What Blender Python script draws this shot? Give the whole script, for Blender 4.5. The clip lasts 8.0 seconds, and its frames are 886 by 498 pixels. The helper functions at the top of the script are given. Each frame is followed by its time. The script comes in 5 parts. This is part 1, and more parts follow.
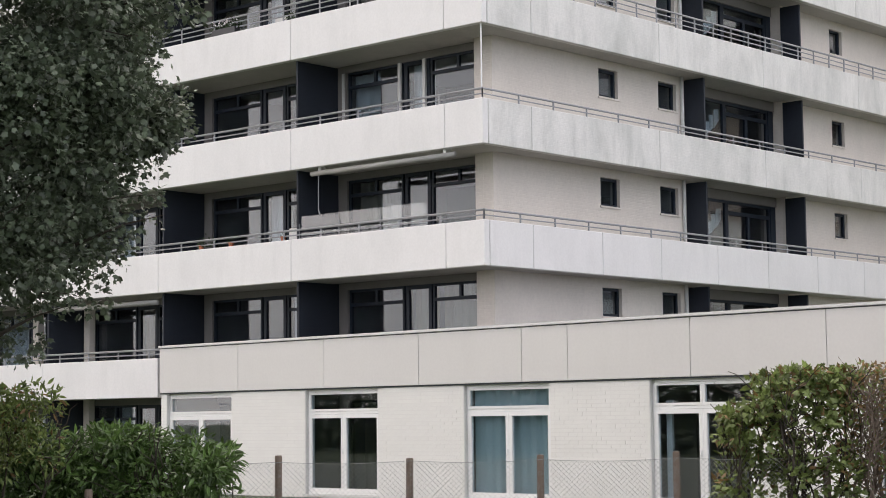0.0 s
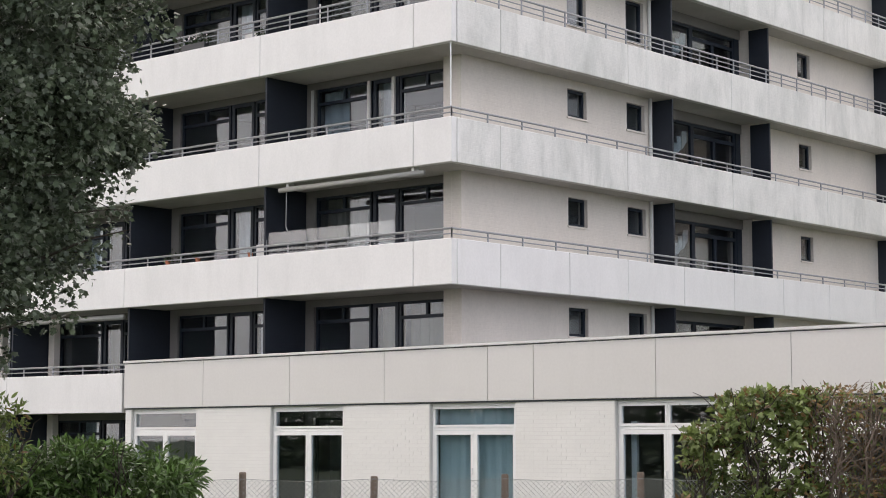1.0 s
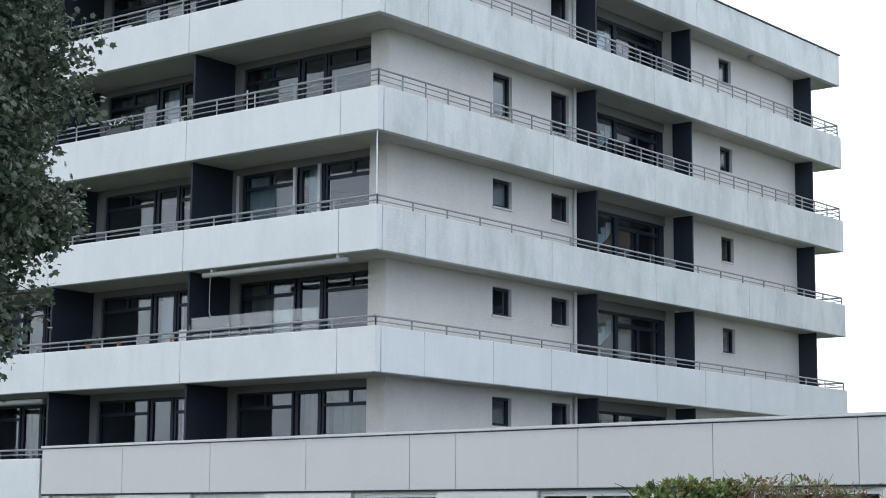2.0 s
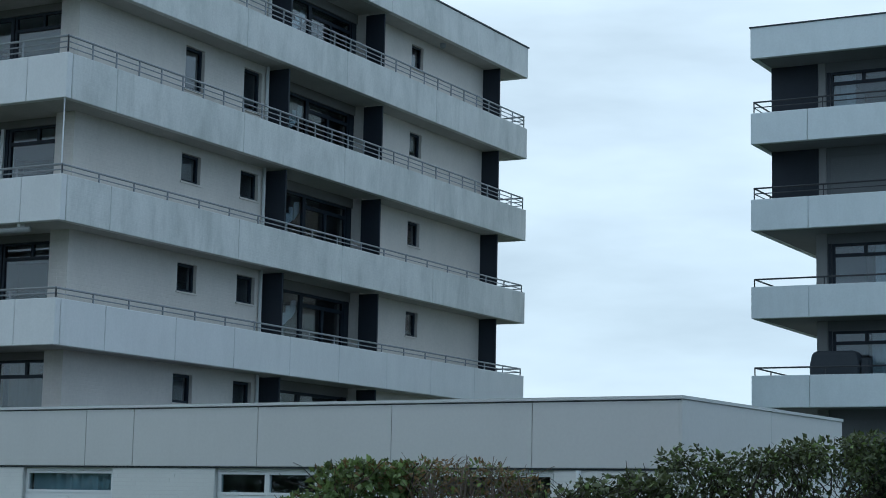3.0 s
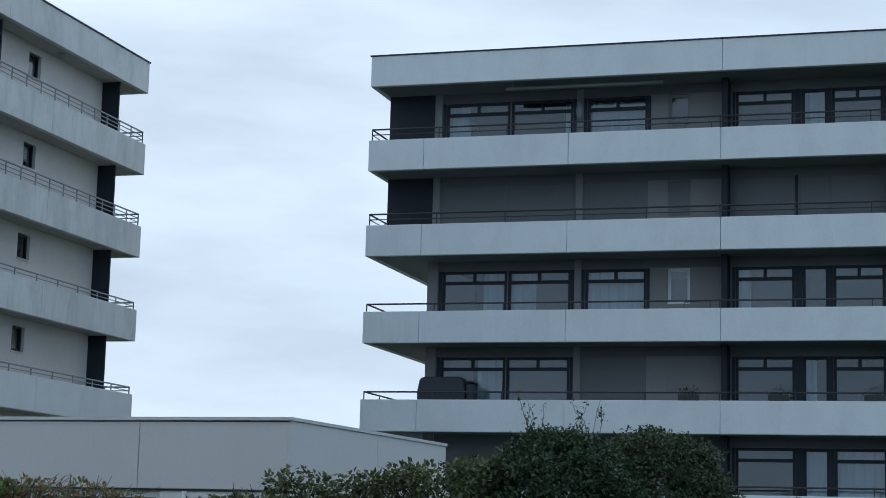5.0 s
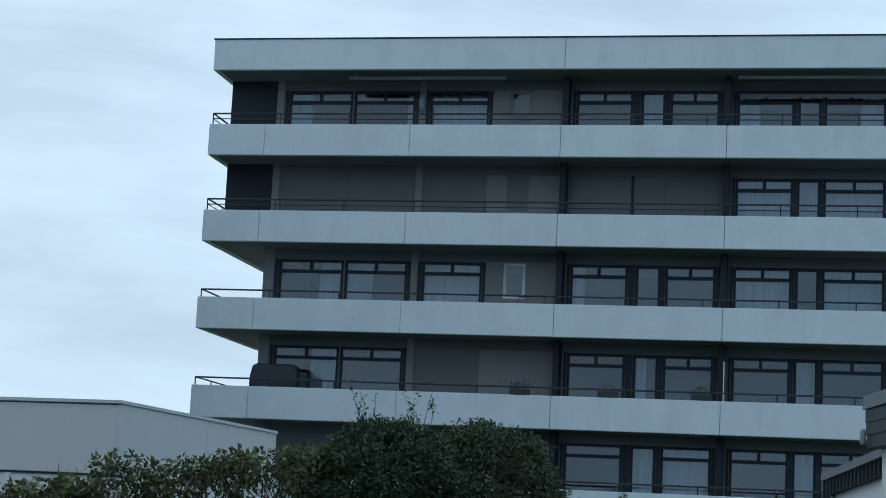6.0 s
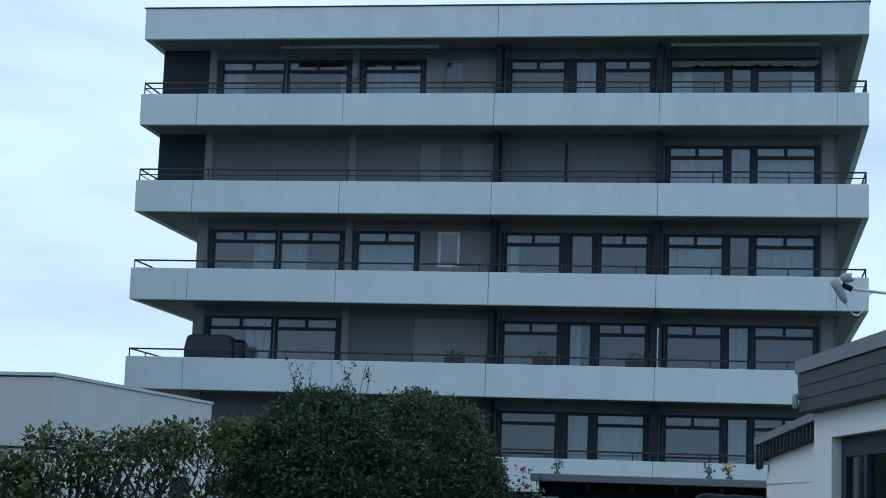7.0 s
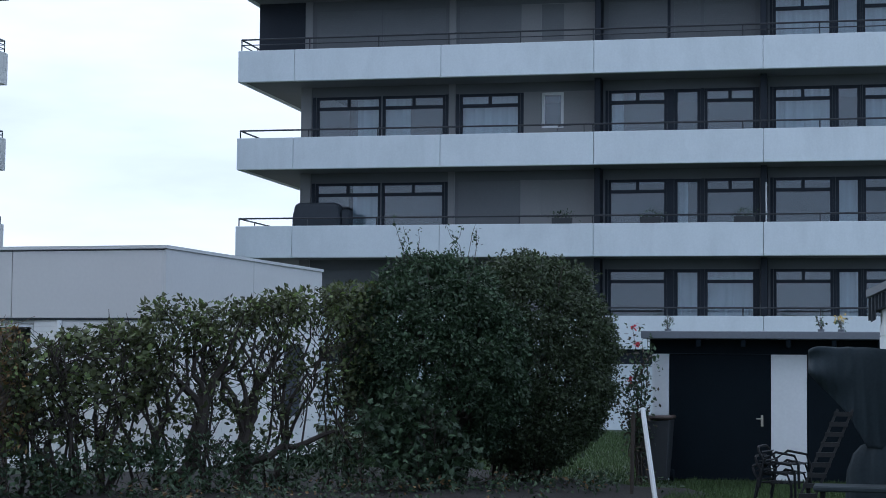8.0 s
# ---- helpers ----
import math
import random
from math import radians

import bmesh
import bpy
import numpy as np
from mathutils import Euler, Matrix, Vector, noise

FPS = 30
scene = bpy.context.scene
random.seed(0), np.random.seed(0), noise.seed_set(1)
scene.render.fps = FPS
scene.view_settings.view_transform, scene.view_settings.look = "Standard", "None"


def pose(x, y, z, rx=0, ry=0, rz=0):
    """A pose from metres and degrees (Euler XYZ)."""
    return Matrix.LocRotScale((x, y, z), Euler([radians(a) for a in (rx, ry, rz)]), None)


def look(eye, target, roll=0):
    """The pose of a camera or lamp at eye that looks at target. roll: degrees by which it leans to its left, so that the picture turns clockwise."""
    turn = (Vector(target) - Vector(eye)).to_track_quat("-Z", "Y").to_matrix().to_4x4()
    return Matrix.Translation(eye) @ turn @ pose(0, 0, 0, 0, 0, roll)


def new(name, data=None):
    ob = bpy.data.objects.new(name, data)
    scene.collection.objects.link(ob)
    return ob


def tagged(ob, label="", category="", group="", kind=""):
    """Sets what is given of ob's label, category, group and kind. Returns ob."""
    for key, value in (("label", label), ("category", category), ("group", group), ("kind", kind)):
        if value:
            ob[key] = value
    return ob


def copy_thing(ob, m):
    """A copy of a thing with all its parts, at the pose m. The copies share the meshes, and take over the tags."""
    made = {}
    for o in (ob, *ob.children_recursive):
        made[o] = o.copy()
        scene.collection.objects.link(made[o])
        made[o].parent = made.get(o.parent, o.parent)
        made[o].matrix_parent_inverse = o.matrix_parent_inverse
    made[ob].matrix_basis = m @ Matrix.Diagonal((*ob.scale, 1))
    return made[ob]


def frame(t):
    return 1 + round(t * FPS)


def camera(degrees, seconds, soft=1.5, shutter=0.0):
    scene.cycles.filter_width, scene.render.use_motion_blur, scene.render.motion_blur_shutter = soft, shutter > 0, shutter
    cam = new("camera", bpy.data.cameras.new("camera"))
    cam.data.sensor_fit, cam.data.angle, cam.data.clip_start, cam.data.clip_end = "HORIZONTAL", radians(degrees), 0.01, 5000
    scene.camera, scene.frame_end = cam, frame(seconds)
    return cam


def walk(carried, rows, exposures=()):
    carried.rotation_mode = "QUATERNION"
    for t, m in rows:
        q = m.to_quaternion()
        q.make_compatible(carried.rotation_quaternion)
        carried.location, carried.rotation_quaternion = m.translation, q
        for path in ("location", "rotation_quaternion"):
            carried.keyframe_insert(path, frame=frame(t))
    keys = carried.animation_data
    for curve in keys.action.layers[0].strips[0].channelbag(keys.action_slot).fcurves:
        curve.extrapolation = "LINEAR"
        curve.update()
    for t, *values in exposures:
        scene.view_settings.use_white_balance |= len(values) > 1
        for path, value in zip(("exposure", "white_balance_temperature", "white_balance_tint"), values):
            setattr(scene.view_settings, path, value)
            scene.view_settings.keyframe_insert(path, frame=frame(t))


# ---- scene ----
# ---------------------------------------------------------------- camera
EYE = (0.0, 0.0, 1.75)
PATH = (
    (0.0, 42.001, 5.339, -0.624), (0.5, 41.475, 5.619, -0.295), (1.0, 40.974, 5.903, -0.031), (1.2, 40.669, 6.529, 0.210),
    (2.3, 36.821, 8.811, 0.678), (2.5, 34.602, 8.024, 0.951), (2.7, 31.839, 8.199, 1.290), (3.0, 28.772, 8.147, 1.186),
    (3.2, 26.813, 8.144, 1.432), (3.5, 24.399, 7.859, 1.353), (4.0, 21.239, 7.396, 1.440), (4.5, 18.761, 7.116, 1.545),
    (5.0, 16.718, 9.083, 1.540), (5.2, 15.569, 9.479, 2.037), (6.3, 10.405, 8.712, 2.601), (6.5, 9.805, 8.593, 2.363),
    (7.0, 9.487, 8.070, 2.032), (7.2, 10.424, 7.147, 1.728), (7.5, 11.928, 5.919, 1.330), (7.7, 12.304, 5.433, 0.808),
    (8.0, 12.703, 3.721, 0.532),
)
cam = camera(27.09, 8.0, soft=0.95)


def aim(yaw, pitch, roll):
    return Matrix.Translation(EYE) @ Matrix.Rotation(radians(yaw), 4, "Z") @ Matrix.Rotation(radians(90 + pitch), 4, "X") @ Matrix.Rotation(radians(roll), 4, "Z")


walk(cam, [(t, aim(a, b, c)) for t, a, b, c in PATH],
     exposures=((0.0, 0.98, 6710, 17), (1.2, 0.98, 6710, 17), (2.3, 0.48, 5270, 1), (2.5, 0.19, 5120, -2), (3.0, -0.35, 4970, -3), (3.5, -0.50, 4930, -4), (4.0, -0.44, 5050, -1), (4.5, -0.42, 5120, 2), (5.0, -0.38, 5100, 3), (5.2, -0.52, 5030, 1),
                (6.5, -0.40, 4860, -2), (7.0, -0.29, 4770, 0), (7.5, -0.07, 4960, 7), (8.0, 0.01, 5050, 10)))

# ---------------------------------------------------------------- world and sun
SUN_EL, SUN_AZ = 42.0, 297.0
world = bpy.data.worlds.new("overcast_sky")
scene.world = world
world.use_nodes = True
wn, wl = world.node_tree.nodes, world.node_tree.links
bg = wn["Background"]
sky = wn.new("ShaderNodeTexSky")
sky.sky_type, sky.sun_disc = "NISHITA", False
sky.sun_elevation, sky.sun_rotation = radians(SUN_EL), radians(SUN_AZ)
wc = wn.new("ShaderNodeTexCoord")
wm = wn.new("ShaderNodeMapping")
wm.inputs["Scale"].default_value = (1.0, 1.0, 4.0)
cn = wn.new("ShaderNodeTexNoise")
cn.inputs["Scale"].default_value, cn.inputs["Detail"].default_value, cn.inputs["Roughness"].default_value = 3.2, 7.0, 0.52
cr = wn.new("ShaderNodeValToRGB")
cr.color_ramp.elements[0].position, cr.color_ramp.elements[0].color = 0.35, (9.1, 9.2, 9.3, 1)
cr.color_ramp.elements[1].position, cr.color_ramp.elements[1].color = 0.63, (12.9, 12.9, 12.8, 1)
mx = wn.new("ShaderNodeMix")
mx.data_type = "RGBA"
mx.inputs["Factor"].default_value = 0.9
wl.new(wc.outputs["Generated"], wm.inputs["Vector"])
wl.new(wm.outputs["Vector"], cn.inputs["Vector"])
wl.new(cn.outputs["Fac"], cr.inputs["Fac"])
wl.new(sky.outputs["Color"], mx.inputs["A"])
to_sun = wn.new("ShaderNodeVectorMath")     # thinner, brighter cloud towards the sun
to_sun.operation = "DOT_PRODUCT"
to_sun.inputs[1].default_value = (math.sin(radians(SUN_AZ)) * math.cos(radians(SUN_EL)), math.cos(radians(SUN_AZ)) * math.cos(radians(SUN_EL)), math.sin(radians(SUN_EL)))
thin = wn.new("ShaderNodeMapRange")
thin.inputs["From Min"].default_value, thin.inputs["From Max"].default_value = -0.8, 0.9
thin.inputs["To Min"].default_value, thin.inputs["To Max"].default_value = 0.0, 1.0
hue = wn.new("ShaderNodeValToRGB")
hue.color_ramp.elements[0].color, hue.color_ramp.elements[1].color = (0.54, 0.635, 0.765, 1), (1.13, 1.05, 0.965, 1)
lit = wn.new("ShaderNodeMix")
lit.data_type, lit.blend_type = "RGBA", "MULTIPLY"
lit.inputs["Factor"].default_value = 1.0
wl.new(wc.outputs["Generated"], to_sun.inputs[0])
wl.new(to_sun.outputs["Value"], thin.inputs["Value"])
wl.new(cr.outputs["Color"], lit.inputs["A"])
wl.new(thin.outputs["Result"], hue.inputs["Fac"])
wl.new(hue.outputs["Color"], lit.inputs["B"])
wl.new(lit.outputs["Result"], mx.inputs["B"])
wl.new(mx.outputs["Result"], bg.inputs["Color"])
bg.inputs["Strength"].default_value = 0.1

sun = new("sun", bpy.data.lights.new("sun", "SUN"))
sun.data.energy, sun.data.angle, sun.data.color = 0.5, radians(25), (1.0, 0.97, 0.93)
el, az = radians(SUN_EL), radians(SUN_AZ)
sun.matrix_world = look((0, 0, 60), Vector((0, 0, 60)) - Vector((math.sin(az) * math.cos(el), math.cos(az) * math.cos(el), math.sin(el))))


# ---------------------------------------------------------------- materials
def material(name, color, rough=0.7, vary=0.12, scale=1.5, fine=25.0, bump=0.15, metal=0.0, streak=0.0, streak_color=(0.3, 0.29, 0.26), per="", per_amount=0.25,
             spec=0.5, translucent=0.0, bump_distance=0.01, courses=0.0, brick_width=0.25, blotch=0.0):
    m = bpy.data.materials.new(name)
    m.use_nodes = True
    n, l = m.node_tree.nodes, m.node_tree.links
    b = n["Principled BSDF"]
    b.inputs["Roughness"].default_value, b.inputs["Metallic"].default_value = rough, metal
    b.inputs["Specular IOR Level"].default_value = spec
    tc = n.new("ShaderNodeTexCoord")
    big, small = n.new("ShaderNodeTexNoise"), n.new("ShaderNodeTexNoise")
    big.inputs["Scale"].default_value, big.inputs["Detail"].default_value = scale, 5.0
    small.inputs["Scale"].default_value, small.inputs["Detail"].default_value = fine, 4.0
    l.new(tc.outputs["Object"], big.inputs["Vector"])
    l.new(tc.outputs["Object"], small.inputs["Vector"])
    add = n.new("ShaderNodeMath")
    add.operation = "ADD"
    l.new(big.outputs["Fac"], add.inputs[0])
    l.new(small.outputs["Fac"], add.inputs[1])
    value = add.outputs[0]
    ramp = n.new("ShaderNodeMapRange")
    ramp.inputs["From Min"].default_value, ramp.inputs["From Max"].default_value = 0.6, 1.4
    ramp.inputs["To Min"].default_value, ramp.inputs["To Max"].default_value = 1.0 - vary, 1.0 + vary
    l.new(value, ramp.inputs["Value"])
    out = ramp.outputs["Result"]
    if per:
        rnd = n.new("ShaderNodeObjectInfo") if per == "object" else n.new("ShaderNodeNewGeometry")
        mr = n.new("ShaderNodeMapRange")
        mr.inputs["To Min"].default_value, mr.inputs["To Max"].default_value = 1.0 - per_amount, 1.0 + per_amount
        l.new(rnd.outputs["Random" if per == "object" else "Random Per Island"], mr.inputs["Value"])
        mul = n.new("ShaderNodeMath")
        mul.operation = "MULTIPLY"
        l.new(out, mul.inputs[0])
        l.new(mr.outputs["Result"], mul.inputs[1])
        out = mul.outputs[0]
    tint = n.new("ShaderNodeMix")
    tint.data_type, tint.blend_type = "RGBA", "MULTIPLY"
    tint.inputs["Factor"].default_value = 1.0
    tint.inputs["A"].default_value = (*color, 1)
    l.new(out, tint.inputs["B"])
    col = tint.outputs["Result"]
    if streak:
        mp = n.new("ShaderNodeMapping")
        mp.inputs["Scale"].default_value = (1.5, 1.5, 0.28)
        st = n.new("ShaderNodeTexNoise")
        st.inputs["Scale"].default_value, st.inputs["Detail"].default_value, st.inputs["Roughness"].default_value = 1.4, 6.0, 0.65
        sr = n.new("ShaderNodeMapRange")
        sr.inputs["From Min"].default_value, sr.inputs["From Max"].default_value = 0.52, 0.8
        sr.inputs["To Max"].default_value = streak
        sm = n.new("ShaderNodeMix")
        sm.data_type = "RGBA"
        sm.inputs["B"].default_value = (*streak_color, 1)
        l.new(tc.outputs["Object"], mp.inputs["Vector"])
        l.new(mp.outputs["Vector"], st.inputs["Vector"])
        l.new(st.outputs["Fac"], sr.inputs["Value"])
        l.new(sr.outputs["Result"], sm.inputs["Factor"])
        l.new(col, sm.inputs["A"])
        col = sm.outputs["Result"]
    if blotch:                            # broad damp patches, with paler runs washed through them
        bm_, bt, br, bx = n.new("ShaderNodeMapping"), n.new("ShaderNodeTexNoise"), n.new("ShaderNodeValToRGB"), n.new("ShaderNodeMix")
        bm_.inputs["Scale"].default_value = (0.9, 0.9, 0.35)
        bt.inputs["Scale"].default_value, bt.inputs["Detail"].default_value, bt.inputs["Roughness"].default_value, bt.inputs["Distortion"].default_value = 1.1, 8.0, 0.68, 0.4
        br.color_ramp.elements[0].position, br.color_ramp.elements[0].color = 0.34, (1 - blotch, 1 - blotch * 0.92, 1 - blotch * 0.95, 1)
        br.color_ramp.elements[1].position, br.color_ramp.elements[1].color = 0.56, (1.0, 1.0, 1.0, 1)
        bx.data_type, bx.blend_type = "RGBA", "MULTIPLY"
        bx.inputs["Factor"].default_value = 1.0
        l.new(tc.outputs["Object"], bm_.inputs["Vector"])
        l.new(bm_.outputs["Vector"], bt.inputs["Vector"])
        l.new(bt.outputs["Fac"], br.inputs["Fac"])
        l.new(col, bx.inputs["A"])
        l.new(br.outputs["Color"], bx.inputs["B"])
        col = bx.outputs["Result"]
    l.new(col, b.inputs["Base Color"])
    if bump:
        bp = n.new("ShaderNodeBump")
        bp.inputs["Strength"].default_value, bp.inputs["Distance"].default_value = bump, bump_distance
        l.new(value, bp.inputs["Height"])
        if courses:                       # brick courses showing through the paint
            xyz, flat, run, brick, both = n.new("ShaderNodeSeparateXYZ"), n.new("ShaderNodeCombineXYZ"), n.new("ShaderNodeMath"), n.new("ShaderNodeTexBrick"), n.new("ShaderNodeBump")
            l.new(tc.outputs["Object"], xyz.inputs[0])
            l.new(xyz.outputs["X"], run.inputs[0])
            l.new(xyz.outputs["Y"], run.inputs[1])
            l.new(run.outputs[0], flat.inputs["X"])
            l.new(xyz.outputs["Z"], flat.inputs["Y"])
            l.new(flat.outputs[0], brick.inputs["Vector"])
            brick.inputs["Scale"].default_value, brick.inputs["Mortar Size"].default_value, brick.inputs["Mortar Smooth"].default_value = 1.0, 0.007, 0.4
            brick.inputs["Brick Width"].default_value, brick.inputs["Row Height"].default_value = brick_width, 0.083
            both.invert = True
            both.inputs["Strength"].default_value, both.inputs["Distance"].default_value = courses, 0.006
            l.new(brick.outputs["Fac"], both.inputs["Height"])
            l.new(bp.outputs["Normal"], both.inputs["Normal"])
            l.new(both.outputs["Normal"], b.inputs["Normal"])
        else:
            l.new(bp.outputs["Normal"], b.inputs["Normal"])
    if translucent:
        tr, ms = n.new("ShaderNodeBsdfTranslucent"), n.new("ShaderNodeMixShader")
        ms.inputs["Fac"].default_value = translucent
        l.new(col, tr.inputs["Color"])
        l.new(b.outputs["BSDF"], ms.inputs[1])
        l.new(tr.outputs["BSDF"], ms.inputs[2])
        l.new(ms.outputs["Shader"], n["Material Output"].inputs["Surface"])
    return m


def glass_material(name, mirror, tint):
    m = bpy.data.materials.new(name)
    m.use_nodes = True
    n, l = m.node_tree.nodes, m.node_tree.links
    n.remove(n["Principled BSDF"])
    clear, gloss, fres, ms = n.new("ShaderNodeBsdfTransparent"), n.new("ShaderNodeBsdfGlossy"), n.new("ShaderNodeLayerWeight"), n.new("ShaderNodeMixShader")
    clear.inputs["Color"].default_value = (*tint, 1)
    gloss.inputs["Roughness"].default_value = 0.02
    fres.inputs["Blend"].default_value = 0.5
    power, share = n.new("ShaderNodeMath"), n.new("ShaderNodeMath")
    power.operation, share.operation = "POWER", "MULTIPLY_ADD"
    power.inputs[1].default_value = 4.0
    share.inputs[1].default_value, share.inputs[2].default_value = 0.8, mirror
    l.new(fres.outputs["Facing"], power.inputs[0])
    l.new(power.outputs[0], share.inputs[0])
    noi, bp = n.new("ShaderNodeTexNoise"), n.new("ShaderNodeBump")
    tc = n.new("ShaderNodeTexCoord")
    l.new(tc.outputs["Object"], noi.inputs["Vector"])
    noi.inputs["Scale"].default_value, noi.inputs["Detail"].default_value = 1.1, 1.0
    bp.inputs["Strength"].default_value, bp.inputs["Distance"].default_value = 0.05, 0.03
    l.new(noi.outputs["Fac"], bp.inputs["Height"])
    l.new(bp.outputs["Normal"], gloss.inputs["Normal"])
    l.new(share.outputs[0], ms.inputs["Fac"])
    l.new(clear.outputs["BSDF"], ms.inputs[1])
    l.new(gloss.outputs["BSDF"], ms.inputs[2])
    l.new(ms.outputs["Shader"], n["Material Output"].inputs["Surface"])
    return m


M_BAND = material("painted_concrete", (0.77, 0.76, 0.745), 0.75, 0.05, 0.7, 18, 0.12, streak=0.10, blotch=0.05)
M_BAND_COOL = material("pale_blue_grey_concrete", (0.76, 0.80, 0.81), 0.75, 0.05, 0.7, 18, 0.12, streak=0.12, blotch=0.07, streak_color=(0.36, 0.37, 0.36))
M_BAND_WORN = material("weathered_concrete", (0.74, 0.73, 0.70), 0.8, 0.09, 0.9, 18, 0.15, streak=0.42, courses=0.28, brick_width=30.0, blotch=0.20, streak_color=(0.36, 0.36, 0.33))
M_WALL = material("painted_brickwork", (0.70, 0.645, 0.585), 0.85, 0.07, 0.5, 14, 0.2, courses=0.4, blotch=0.06)
# low base colour deepens the shade under the far block's balconies
M_SOFFIT = material("shade_deepened_soffit", (0.235, 0.242, 0.25), 0.85, 0.08, 0.8, 20, 0.1)
# lighter copy of the soffit colour, for the near block
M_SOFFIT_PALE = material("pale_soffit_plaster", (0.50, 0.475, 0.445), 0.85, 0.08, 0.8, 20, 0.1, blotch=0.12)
M_PANEL = material("dark_privacy_board", (0.022, 0.027, 0.037), 0.6, 0.2, 1.2, 30, 0.1, spec=0.3)
M_FRAME = material("dark_window_paint", (0.013, 0.020, 0.032), 0.5, 0.15, 2, 40, 0.05, spec=0.35)
M_RAIL = material("grey_steel_rail", (0.30, 0.31, 0.32), 0.45, 0.12, 3, 60, 0.05, metal=0.3)
M_RAIL_DARK = material("dark_steel_rail", (0.06, 0.062, 0.068), 0.5, 0.12, 3, 60, 0.05, metal=0.3)
M_A_FRONT = material("taupe_wall_and_lintel_shade", (0.20, 0.187, 0.178), 0.85, 0.08, 0.7, 20, 0.1)
M_B_BAY = material("pale_bay_wall", (0.285, 0.28, 0.272), 0.85, 0.06, 0.7, 20, 0.1)
# front wall behind the balconies, darker than the block's side walls
M_B_WALL = material("dark_recess_wall", (0.168, 0.172, 0.178), 0.85, 0.06, 0.7, 20, 0.1)
M_ROOM = material("room_plaster", (0.26, 0.245, 0.23), 0.9, 0.08, 0.8, 20, 0.0)
M_CURTAIN = material("sheer_curtain", (0.8, 0.8, 0.78), 0.9, 0.1, 3, 40, 0.0, translucent=0.3)
M_CURTAIN_TEAL = material("pale_teal_curtain", (0.60, 0.72, 0.70), 0.9, 0.1, 3, 40, 0.0, translucent=0.3)
M_CURTAIN_BEIGE = material("beige_curtain", (0.45, 0.38, 0.30), 0.9, 0.1, 3, 40, 0.0, translucent=0.3)
M_SHUTTER = material("grey_roller_shutter", (0.178, 0.182, 0.186), 0.6, 0.06, 1.0, 20, 0.05)
M_GLASS = glass_material("window_glass", 0.08, (0.80, 0.86, 0.90))
M_CLEAR = glass_material("windscreen_glass", 0.09, (0.95, 0.97, 0.97))
M_FASCIA = material("cream_fascia_panel", (0.645, 0.63, 0.60), 0.65, 0.04, 0.6, 16, 0.06, streak=0.07, streak_color=(0.40, 0.39, 0.34))
M_CAP = material("aluminium_capping", (0.62, 0.62, 0.60), 0.5, 0.08, 1.5, 30, 0.05, metal=0.2)
M_BRICK = material("white_painted_brick", (0.78, 0.77, 0.73), 0.8, 0.05, 1.0, 30, 0.25, per="object", per_amount=0.012)
M_BRICK_ISLAND = material("white_painted_brick_rest", (0.78, 0.77, 0.73), 0.8, 0.05, 1.0, 30, 0.25, per="island", per_amount=0.012)
M_MORTAR = material("painted_mortar", (0.75, 0.735, 0.70), 0.9, 0.06, 1.5, 40, 0.2)
M_PVC = material("white_window_plastic", (0.82, 0.82, 0.80), 0.35, 0.03, 2, 40, 0.0)
M_ASPHALT_ROOF = material("roof_felt", (0.08, 0.08, 0.085), 0.9, 0.2, 1.5, 30, 0.3)
M_LAWN = material("lawn_soil", (0.048, 0.070, 0.032), 0.95, 0.4, 0.5, 12, 0.6, streak=0.0, bump_distance=0.03)
M_GRASS = material("grass_blades", (0.055, 0.088, 0.026), 0.8, 0.2, 1, 10, 0.0, per="island", per_amount=0.4, translucent=0.25)
M_SOIL = material("bare_soil", (0.017, 0.0145, 0.0115), 0.95, 0.35, 1.5, 20, 0.6, bump_distance=0.03)
M_TREE = material("tree_leaves", (0.095, 0.122, 0.080), 0.40, 0.25, 0.7, 8, 0.0, per="island", per_amount=0.5, translucent=0.3)
M_LAUREL = material("laurel_leaves", (0.078, 0.138, 0.036), 0.4, 0.25, 1.2, 8, 0.0, per="island", per_amount=0.5, translucent=0.22)
M_MAPLE = material("maple_leaves", (0.155, 0.205, 0.062), 0.5, 0.25, 1.2, 8, 0.0, per="island", per_amount=0.5, translucent=0.38)
M_HEDGE = material("hedge_leaves", (0.082, 0.094, 0.036), 0.55, 0.3, 0.9, 8, 0.0, per="island", per_amount=0.6, translucent=0.22)
M_BROWN = material("autumn_leaves", (0.19, 0.12, 0.05), 0.65, 0.3, 1.0, 8, 0.0, per="island", per_amount=0.5, translucent=0.25)
M_BUSH = material("dense_bush_leaves", (0.046, 0.075, 0.034), 0.58, 0.3, 0.9, 8, 0.0, per="island", per_amount=0.55, translucent=0.2)
M_ROUND = material("dull_bush_leaves", (0.060, 0.080, 0.036), 0.58, 0.3, 0.9, 8, 0.0, per="island", per_amount=0.55, translucent=0.2)
M_BARK = material("bark", (0.050, 0.039, 0.031), 0.9, 0.3, 4, 40, 0.5)
M_POST = material("weathered_wood_post", (0.17, 0.13, 0.10), 0.85, 0.25, 5, 60, 0.4)
M_WIRE = material("galvanised_wire", (0.30, 0.31, 0.30), 0.5, 0.1, 3, 40, 0.0, metal=0.5)
M_BLACK = material("black_board", (0.006, 0.010, 0.014), 0.75, 0.2, 1.5, 30, 0.1, spec=0.12)
M_SHED_WALL = material("shed_white_paint", (0.82, 0.82, 0.81), 0.75, 0.05, 1.2, 25, 0.15)
M_SHED_ROOF = material("shed_roof_edge", (0.16, 0.17, 0.19), 0.6, 0.15, 1.2, 25, 0.1)
